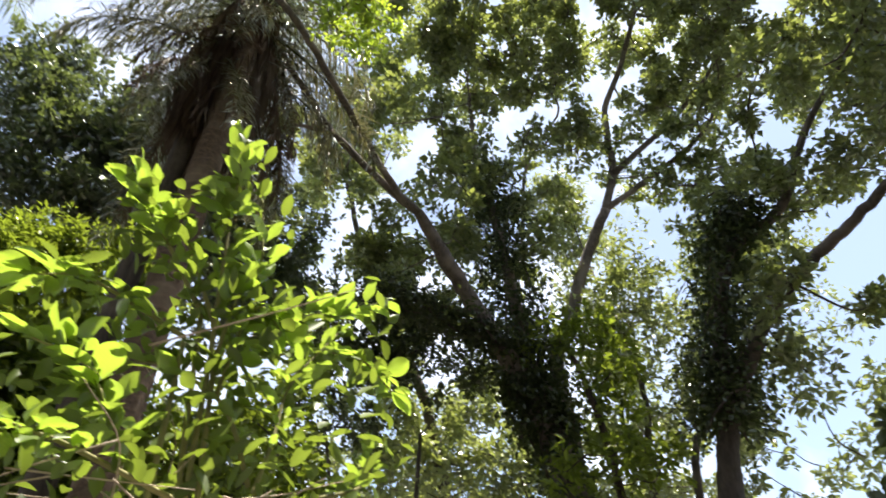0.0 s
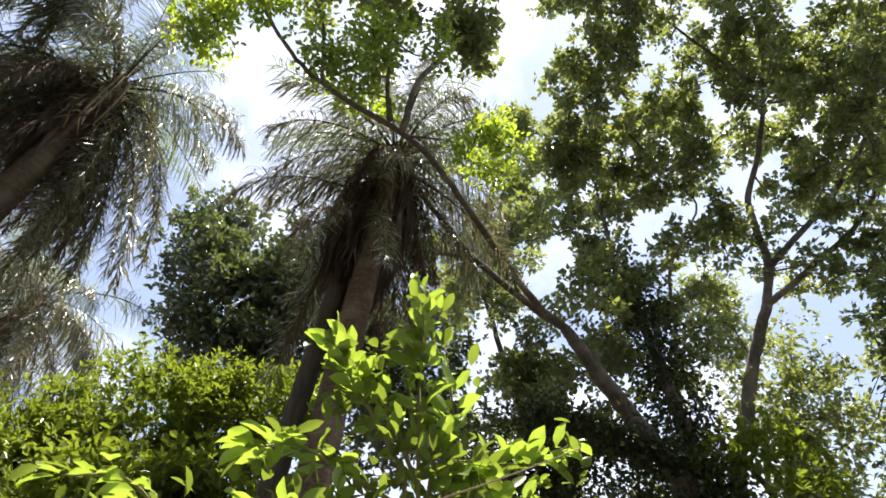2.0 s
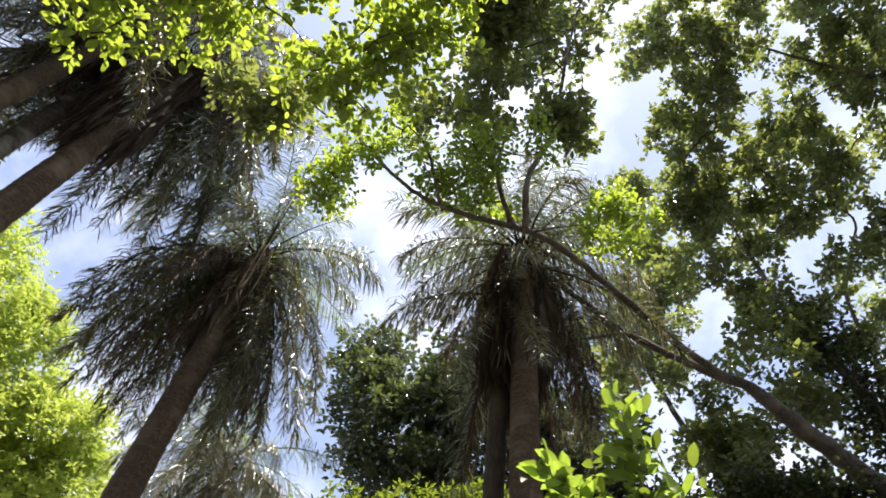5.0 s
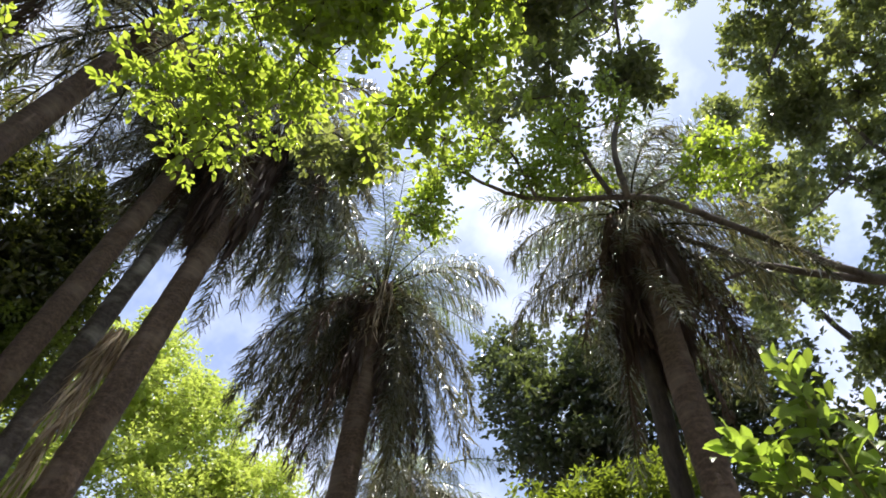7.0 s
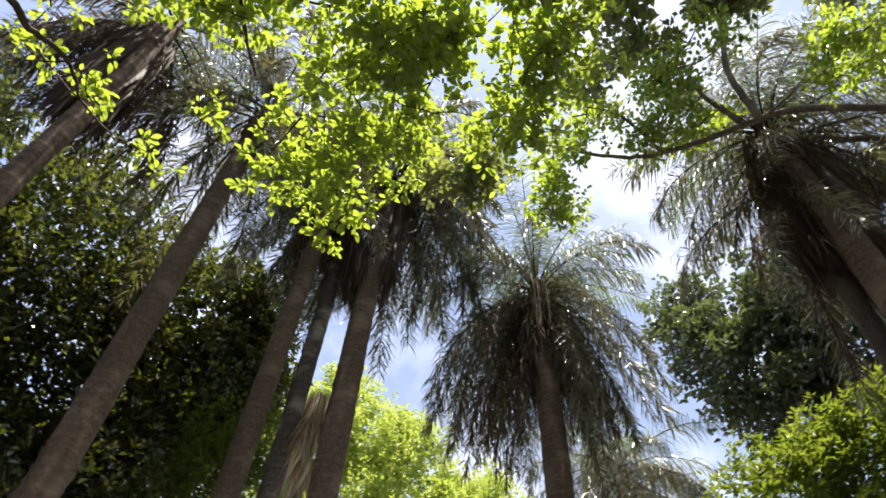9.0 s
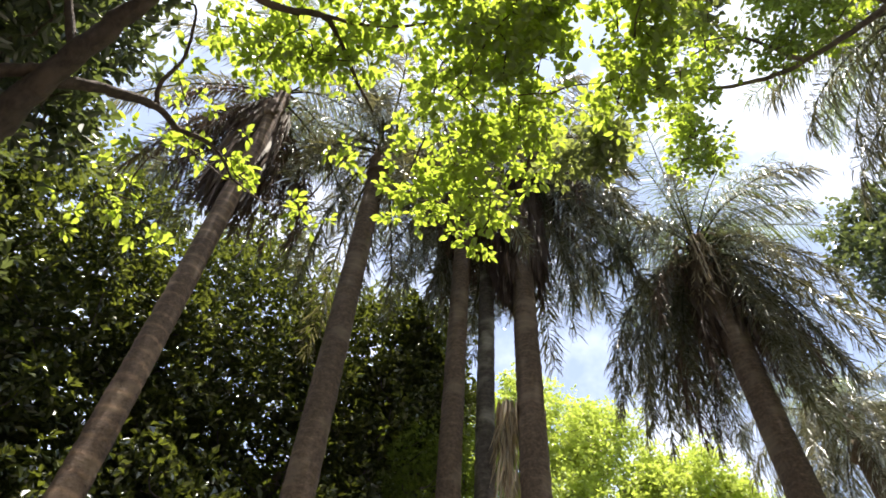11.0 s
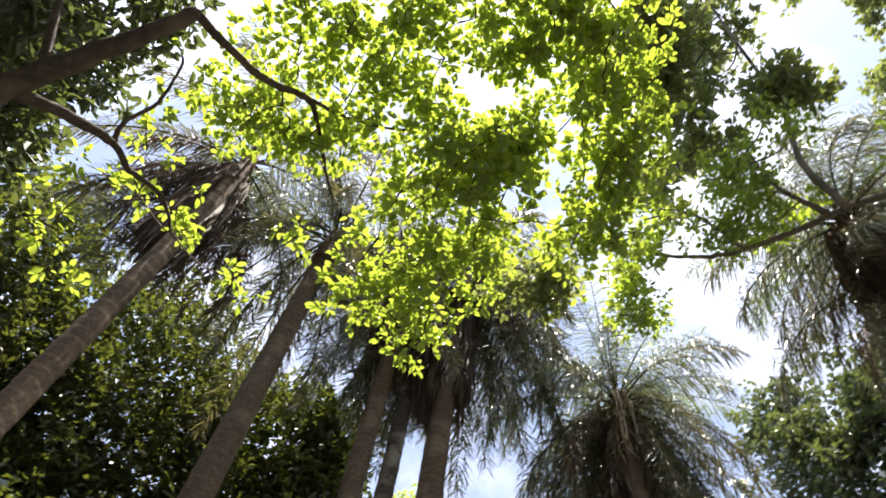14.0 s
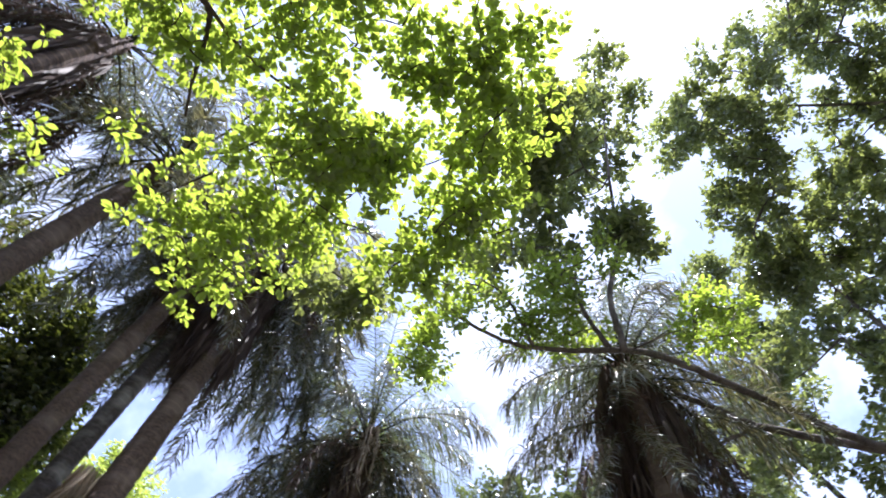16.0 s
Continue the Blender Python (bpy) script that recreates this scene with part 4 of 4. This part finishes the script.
leafy_tree("tree", "broad dark evergreen tree behind the leaning palms", "tree", (-8.5, -6.0, 0),
           [([(-8.5, -6, -0.1), (-8.4, -6, 4), (-8.2, -6.0, 8), (-8.0, -5.8, 11)], 0.4, 0.1), ([(-8.4, -6, 4), (-9.6, -4.0, 7), (-10, -3.0, 9.5)], 0.18, 0.06), ([(-8.4, -6, 4), (-6.8, -7.5, 7)], 0.18, 0.06)],
           [(-9.8, -2.8, 9.4, 1.6, 1.6, 3.0, 110), (-8.8, -5.2, 10.0, 1.8, 1.8, 3.2, 120), (-6.8, -7.2, 9.4, 1.8, 1.6, 3.2, 110), (-9.6, -3.0, 5.0, 1.6, 1.8, 2.4, 80), (-8.4, -5.4, 5.0, 1.8, 1.8, 2.6, 80),
            (-6.4, -7.2, 5.0, 1.8, 1.6, 2.6, 80), (-10.4, -1.5, 9.4, 1.0, 1.0, 1.6, 44), (-9.9, -1.15, 9.8, 0.7, 0.6, 1.4, 34), (-9.6, -1.5, 11.2, 0.8, 0.7, 0.8, 20), (-4.4, -7.8, 7.0, 1.6, 1.2, 3.4, 90), (-2.4, -8.2, 6.0, 1.4, 1.2, 3.2, 60)],
           0.52, 27, 6, LEAF_EVERGREEN, BARK_DARK, 0.135, 0.62, 44, shape="kite", lumpy=0.0,
           more=[([(-11.4, -3.6, 6.5, 1.4, 2.0, 4.0, 50), (-10.4, -6.8, 6.8, 1.8, 1.8, 4.4, 60), (-8.0, -9.0, 6.5, 2.0, 1.4, 4.2, 50), (-5.0, -9.6, 6.0, 1.8, 1.2, 4.0, 36)], 0.9, 22, 6, LEAF_EVERGREEN, 0.3, 0.5)])
leafy_tree("shrub", "mid-green bush beside the clump of palms", "bush", (-9.8, -1.2, 0),
           [([(-9.8, -1.2, -0.05), (-9.8, -1.3, 3), (-9.8, -1.3, 7)], 0.1, 0.03)],
           [(-9.5, -1.1, 7.4, 0.9, 0.7, 2.0, 70)], 0.36, 24, 6, LEAF_BUSH, BARK_DARK, 0.1, 0.5, 30, shape="kite")
leafy_tree("tree", "dense dark tree top behind a near trunk", "tree", (-2.0, -5.5, 0),
           [([(-2.0, -5.6, -0.1), (-1.9, -5.3, 3), (-1.7, -4.8, 5.5), (-1.6, -4.4, 6.6)], 0.14, 0.03)],
           [(-1.5, -3.65, 7.0, 0.4, 0.4, 0.3, 14), (-1.7, -4.6, 6.3, 1.1, 1.0, 0.7, 38), (-2.6, -5.0, 5.4, 0.8, 0.8, 0.8, 30), (-0.9, -4.6, 7.2, 0.9, 1.0, 0.6, 34), (-1.75, -5.0, 7.2, 0.9, 0.7, 0.5, 26), (-2.6, -5.4, 7.0, 0.8, 0.7, 0.6, 24), (-1.75, -4.2, 7.6, 0.7, 0.5, 0.4, 14)], 0.3, 17, 6, LEAF_DARK, BARK_DARK, 0.105, 0.5, 45, lumpy=0.46)
leafy_tree("shrub", "dark understorey bush below the trees", "bush", (-2.6, 7.0, 0),
           [([(-2.6, 7.0, -0.05), (-2.6, 6.9, 1.5), (-2.5, 6.8, 3.6)], 0.07, 0.03), ([(-2.6, 7.0, 0.6), (-4.0, 6.4, 2.2), (-4.4, 6.2, 3.6)], 0.05, 0.02)],
           [(-4.4, 6.2, 4.2, 1.3, 0.7, 1.3, 46), (-2.4, 7.0, 4.3, 1.5, 0.7, 1.0, 34), (-5.0, 5.6, 4.6, 0.9, 0.6, 0.8, 34), (-3.6, 6.5, 4.7, 0.9, 0.5, 0.6, 26)], 0.4, 26, 6, LEAF_BUSH, BARK_DARK, 0.12, 0.55, 29)
leafy_tree("shrub", "dark tangle of leaves under a leaning trunk", "bush", (-0.3, 10.0, 0),
           [([(-0.3, 10.0, -0.05), (-0.3, 9.9, 2.5), (-0.1, 9.8, 6.0)], 0.08, 0.03), ([(-0.3, 9.9, 1.5), (-1.2, 9.7, 4.0), (-1.6, 9.6, 6.0)], 0.06, 0.02)],
           [(0.0, 9.9, 7.5, 1.2, 0.7, 0.7, 30), (-1.4, 9.6, 7.2, 1.0, 0.6, 1.3, 28)], 0.36, 18, 6, LEAF_VINE, BARK_DARK, 0.11, 0.5, 36)
# unseen woods, added to close the place behind and cut the fill light
for k, (x, y, h) in enumerate(((8.0, -2.0, 9.5), (7.0, -6.0, 9.0), (3.0, -8.0, 9.0), (0.5, -11.0, 10.0), (10.5, 3.0, 9.0), (5.5, -3.5, 12.0))):
    leafy_tree("tree", "unseen dark woodland tree added to cut fill light", "tree", (x, y, 0), [([(x, y, -0.1), (x, y, 5), (x + 0.3, y, h)], 0.25, 0.08)],
               [(x, y, h, 2.6, 2.4, 3.2, 70), (x, y, 4.2, 2.4, 2.2, 2.2, 34)], 1.0, 18, 6, LEAF_DARK, BARK_DARK, 0.36, 0.55, 146 + k, "woodland trees", shape="kite", lumpy=0.0)

# ---- the near broadleaved tree overhead ----
near = leafy_tree("tree", "near tree with sunlit bright green leaves overhead", "tree", (-2.2, -4.1, 0),
                  [([(-2.2, -4.1, -0.1), (-2.12, -3.8, 2.2), (-1.90, -3.38, 4.05), (-1.79, -3.32, 4.48), (-1.64, -3.17, 4.87), (-1.48, -2.97, 5.25), (-1.31, -2.72, 5.60), (-1.14, -2.52, 5.90)], 0.11, 0.046),
                   ([(-1.14, -2.52, 5.90), (-1.53, -2.17, 6.25), (-1.70, -1.89, 6.59), (-1.94, -1.79, 6.74), (-2.38, -1.66, 6.82), (-2.61, -1.56, 6.84)], 0.034, 0.01),
                   ([(-1.70, -1.87, 6.59), (-1.82, -1.58, 6.77), (-1.86, -1.18, 6.95), (-1.77, -0.85, 7.09)], 0.018, 0.006),
                   ([(-1.62, -3.11, 4.99), (-1.80, -2.94, 5.26), (-2.00, -2.81, 5.49), (-2.21, -2.75, 5.60), (-2.43, -2.58, 5.74), (-2.70, -2.50, 5.75)], 0.042, 0.008),
                   ([(-2.00, -2.81, 5.49), (-1.90, -2.82, 5.65), (-1.81, -2.73, 5.90), (-1.58, -2.69, 6.16), (-1.53, -2.77, 6.26)], 0.02, 0.006),
                   ([(-1.51, -3.04, 5.14), (-1.33, -3.15, 5.43), (-1.09, -3.28, 5.77)], 0.034, 0.018),
                   ([(-1.57, -3.09, 5.02), (-1.53, -3.31, 4.87), (-1.55, -3.41, 4.72), (-1.74, -3.41, 4.5), (-1.97, -3.45, 4.22), (-2.1, -3.7, 3.2), (-2.16, -3.95, 1.6)], 0.036, 0.05)],
                  None, 0, 0, 0, LEAF_NEAR, BARK_RED, 0, 0, 51)
knot = smooth_line([(-1.80, -3.40, 4.36), (-1.72, -3.32, 4.38), (-1.67, -3.26, 4.39)], 3)
V, F = tube(knot, 0.04, 0.032, 12, 0.08, np.random.default_rng(8))
part("cut_stub", mesh_of("cut_stub", local(V, near), F, TWIG_PALE), near, "pale sawn branch stub")
NR = np.random.default_rng(52)
near_zones = [(-2.2, -0.85, 6.8, 0.9, 0.85, 0.8, 40), (-3.1, -0.8, 6.4, 0.5, 0.45, 0.65, 24), (-2.3, 0.0, 6.8, 0.85, 0.7, 0.7, 38), (-1.3, 0.15, 7.0, 0.75, 0.6, 0.6, 32),
              (-2.4, -1.8, 6.8, 0.5, 0.5, 0.5, 14), (-1.5, -1.5, 6.9, 0.6, 0.7, 0.4, 24), (-2.4, -2.6, 6.6, 0.8, 0.6, 0.9, 6), (-0.7, -1.1, 7.1, 0.5, 0.6, 0.2, 14),
              (-0.4, -0.2, 7.2, 0.4, 0.4, 0.25, 12), (-1.0, -2.1, 6.8, 0.5, 0.4, 0.2, 10), (-0.7, 0.0, 7.1, 0.45, 0.4, 0.35, 15), (-1.0, -1.4, 7.0, 0.4, 0.4, 0.2, 9),
              (-2.9, -2.5, 6.3, 1.0, 0.8, 1.6, 4), (-2.5, -3.2, 5.4, 0.5, 0.5, 0.5, 4), (-1.5, -0.5, 7.1, 0.65, 0.65, 0.35, 22), (-0.6, -1.5, 7.1, 0.4, 0.4, 0.2, 7),
              (-1.6, 0.65, 7.0, 0.6, 0.45, 0.5, 22), (-2.2, 0.65, 6.9, 0.5, 0.4, 0.4, 14), (-0.9, 0.45, 7.2, 0.45, 0.4, 0.3, 12), (-1.9, -2.4, 6.7, 0.4, 0.35, 0.3, 10), (-0.85, -0.35, 7.2, 0.3, 0.3, 0.2, 9), (-1.75, 0.05, 7.1, 0.35, 0.3, 0.25, 16)]
centres = zone_points(NR, [(*z[:5], z[5] * 0.45, int(z[6] * 1.1)) for z in near_zones], 0.12)
near_lines = [np.array([(-2.61, -1.56, 6.84), (-2.38, -1.66, 6.82), (-1.94, -1.79, 6.74), (-1.86, -1.18, 6.95), (-1.77, -0.85, 7.09), (-2.43, -2.58, 5.74), (-2.7, -2.5, 5.75)])]
# a round gap in the crown, through which the bright sky shows
gap_at, gap_way = np.array([-1.42, -0.53, 7.1]), unit(np.array([-1.24, 0.17, 5.46]))
clear = lambda p: np.linalg.norm(np.cross(p - gap_at, gap_way), axis=1)
centres = centres[clear(centres) > 0.24]
V, F = twigs_to(NR, centres, near_lines, 0.014, 0.003)
part("branchwork", mesh_of("branchwork", local(V, near), F, BARK_RED), near, kind="stuff")
at, way, face = leaf_clump(NR, centres, 0.21 * NR.uniform(0.6, 1.5, len(centres)), 6, 8, 0.07, 0.5)
face = unit(face * 0.6 + np.array([0, 0, 0.7]))
keep = clear(at) > 0.17
at, way, face = at[keep], way[keep], face[keep]
L = 0.071 * NR.uniform(0.55, 1.4, len(at))
low = np.argsort(at[:, 2] + 0.3 * np.abs(at[:, 0] + 2.2))
V, F = ovals(at[low[300:]], way[low[300:]], face[low[300:]], L[low[300:]], L[low[300:]] * 0.52, NR.uniform(0.05, 0.4, len(low) - 300))
part("crown", mesh_of("crown", local(V, near), F, LEAF_NEAR), near, kind="stuff")
one = [broad_leaf(w, c, 0.2, 0.05, LEAF_NEAR_ONE) for w, c in ((0.46, 0.1), (0.52, 0.25), (0.44, 0.35))]
for k, i in enumerate(low[:300]):
    x = Vector(way[i]).normalized()
    y = Vector(face[i]).cross(x).normalized()
    m = Matrix((x, y, x.cross(y))).transposed().to_4x4()
    ob = part("leaf", one[k % 3], near)
    ob.matrix_local = Matrix.Translation(Vector(at[i]) - near.location) @ m @ Matrix.Scale(L[i], 4)

# ---- the shrub close to the camera ----
shrub = thing("shrub", (-0.45, 1.45, 0), "sunlit shrub with bright yellow-green oval leaves", "bush")
SR = np.random.default_rng(61)
sprigs = [[(-0.50, 1.31, 2.36), (-0.53, 1.30, 2.71), (-0.54, 1.29, 2.92), (-0.55, 1.29, 3.10)],
          [(-0.54, 1.29, 2.48), (-0.65, 1.24, 2.66), (-0.70, 1.19, 2.73), (-0.73, 1.15, 2.82)],
          [(-0.56, 1.28, 2.41), (-0.66, 1.21, 2.45), (-0.75, 1.13, 2.47), (-0.81, 1.07, 2.43)],
          [(-0.49, 1.31, 2.37), (-0.48, 1.34, 2.58), (-0.45, 1.37, 2.69), (-0.49, 1.38, 2.95)],
          [(-0.46, 1.43, 2.50), (-0.35, 1.56, 2.66), (-0.27, 1.63, 2.71), (-0.16, 1.69, 2.80)],
          [(-0.45, 1.43, 2.44), (-0.31, 1.57, 2.55), (-0.19, 1.64, 2.56), (-0.11, 1.70, 2.50)],
          [(-0.47, 1.32, 2.28), (-0.45, 1.33, 2.47), (-0.41, 1.33, 2.53), (-0.36, 1.35, 2.47)],
          [(-0.52, 1.19, 2.04), (-0.61, 1.15, 2.17), (-0.67, 1.12, 2.25), (-0.75, 1.06, 2.27)]]
fillers = [[(-0.37, 1.35, 2.09), (-0.45, 1.33, 2.26), (-0.57, 1.28, 2.33), (-0.64, 1.25, 2.33)],
           [(-0.36, 1.35, 2.07), (-0.35, 1.41, 2.22), (-0.34, 1.46, 2.39), (-0.25, 1.53, 2.58)],
           [(-0.47, 1.21, 2.02), (-0.60, 1.04, 2.05), (-0.62, 0.97, 2.04), (-0.63, 0.90, 2.03)],
           [(-0.25, 1.48, 2.11), (-0.16, 1.59, 2.18), (-0.16, 1.69, 2.31)],
           [(-0.51, 1.32, 2.46), (-0.63, 1.28, 2.71), (-0.69, 1.25, 2.77)],
           [(-0.75, 1.1, 2.0), (-0.91, 1.01, 2.22), (-0.95, 0.90, 2.26), (-0.99, 0.80, 2.21)]]
for k, (x, y) in enumerate(((-0.45, 1.35), (-0.40, 1.40), (-0.55, 1.2), (-0.33, 1.45), (-0.7, 1.1))):
    top = sprigs[k % len(sprigs)][0] if k != 4 else fillers[5][0]
    V, F = tube(smooth_line([(-0.45 + 0.06 * k - 0.1, 1.45, 0), (0.5 * (x - 0.45), 0.5 * (y + 1.45), 1.0), top], 8), 0.014, 0.006, 7, 0.05, SR)
    part("stem", mesh_of("stem", local(V, shrub), F, TWIG), shrub)
leaf_forms = [broad_leaf(w, c, f, v, LEAF_SHRUB) for w, c, f, v in ((0.54, 0.08, 0.2, 0.08), (0.5, 0.22, 0.3, 0.06), (0.58, 0.36, 0.16, 0.1), (0.48, 0.15, 0.4, 0.07))]


def shrub_leaf(place, x, nrm, size, twig):
    x = Vector(x).normalized()
    y = Vector(nrm).cross(x).normalized()
    m = Matrix((x, y, x.cross(y))).transposed().to_4x4()
    ob = part("leaf", leaf_forms[SR.integers(4)], twig)
    ob.matrix_local = Matrix.Translation(Vector(place) - shrub.location) @ m @ Matrix.Scale(size, 4)


for group_of, size, count in ((sprigs, 0.08, 34), (fillers, 0.054, 28)):
    for pts in group_of:
        line = smooth_line(pts, 8)
        V, F = tube(line, 0.006, 0.002, 6)
        twig = part("twig", mesh_of("twig", local(V, shrub), F, TWIG), shrub)
        for j in range(count):
            u = 0.2 + 0.8 * j / (count - 1)
            p = line[int(u * (len(line) - 1))] + SR.normal(0, 0.006, 3)
            t = unit(line[-1] - line[len(line) // 2])
            spin = j * 2.4 + SR.uniform(-0.4, 0.4)
            away = np.array([math.cos(spin), math.sin(spin), 0.15 + 0.3 * math.sin(spin * 1.7)])
            way1 = unit(t * (0.45 + 0.6 * u) + away)
            if j > count - 4:
                p, way1 = line[-1], unit(t + 0.6 * away)
            shrub_leaf(p + way1 * 0.012, way1, unit(np.array([0, 0, 1.0]) + SR.normal(0, 0.5, 3)), size * SR.uniform(0.5, 1.3) * (1.05 - 0.25 * abs(u - 0.6)), twig)
# small inner leaves, shade painted into their darker tones, and bare pale twigs
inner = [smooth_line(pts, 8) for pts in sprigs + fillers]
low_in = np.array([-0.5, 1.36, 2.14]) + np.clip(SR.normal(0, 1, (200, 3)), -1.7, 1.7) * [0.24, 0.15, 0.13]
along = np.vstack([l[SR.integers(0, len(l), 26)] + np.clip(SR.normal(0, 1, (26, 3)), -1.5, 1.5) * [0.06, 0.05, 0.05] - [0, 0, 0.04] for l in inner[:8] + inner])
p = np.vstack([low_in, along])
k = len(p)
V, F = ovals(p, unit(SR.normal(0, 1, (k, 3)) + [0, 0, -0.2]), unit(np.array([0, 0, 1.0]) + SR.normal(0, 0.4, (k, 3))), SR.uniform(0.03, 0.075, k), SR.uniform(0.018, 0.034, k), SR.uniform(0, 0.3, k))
part("inner_foliage", mesh_of("inner_foliage", local(V, shrub), F, LEAF_SHRUB_SHADED), shrub, kind="stuff")
for j in range(34):
    a = np.array([-0.6, 1.25, 1.95]) + SR.normal(0, 1, 3) * [0.18, 0.12, 0.1]
    b = a + unit(SR.normal(0, 1, 3) * [1, 0.6, 0.45]) * SR.uniform(0.12, 0.4)
    V, F = tube(smooth_line([a, (a + b) / 2 + SR.normal(0, 0.02, 3), b], 5), 0.0022, 0.0009, 5)
    part("bare_twig", mesh_of("bare_twig", local(V, shrub), F, TWIG_PALE), shrub)
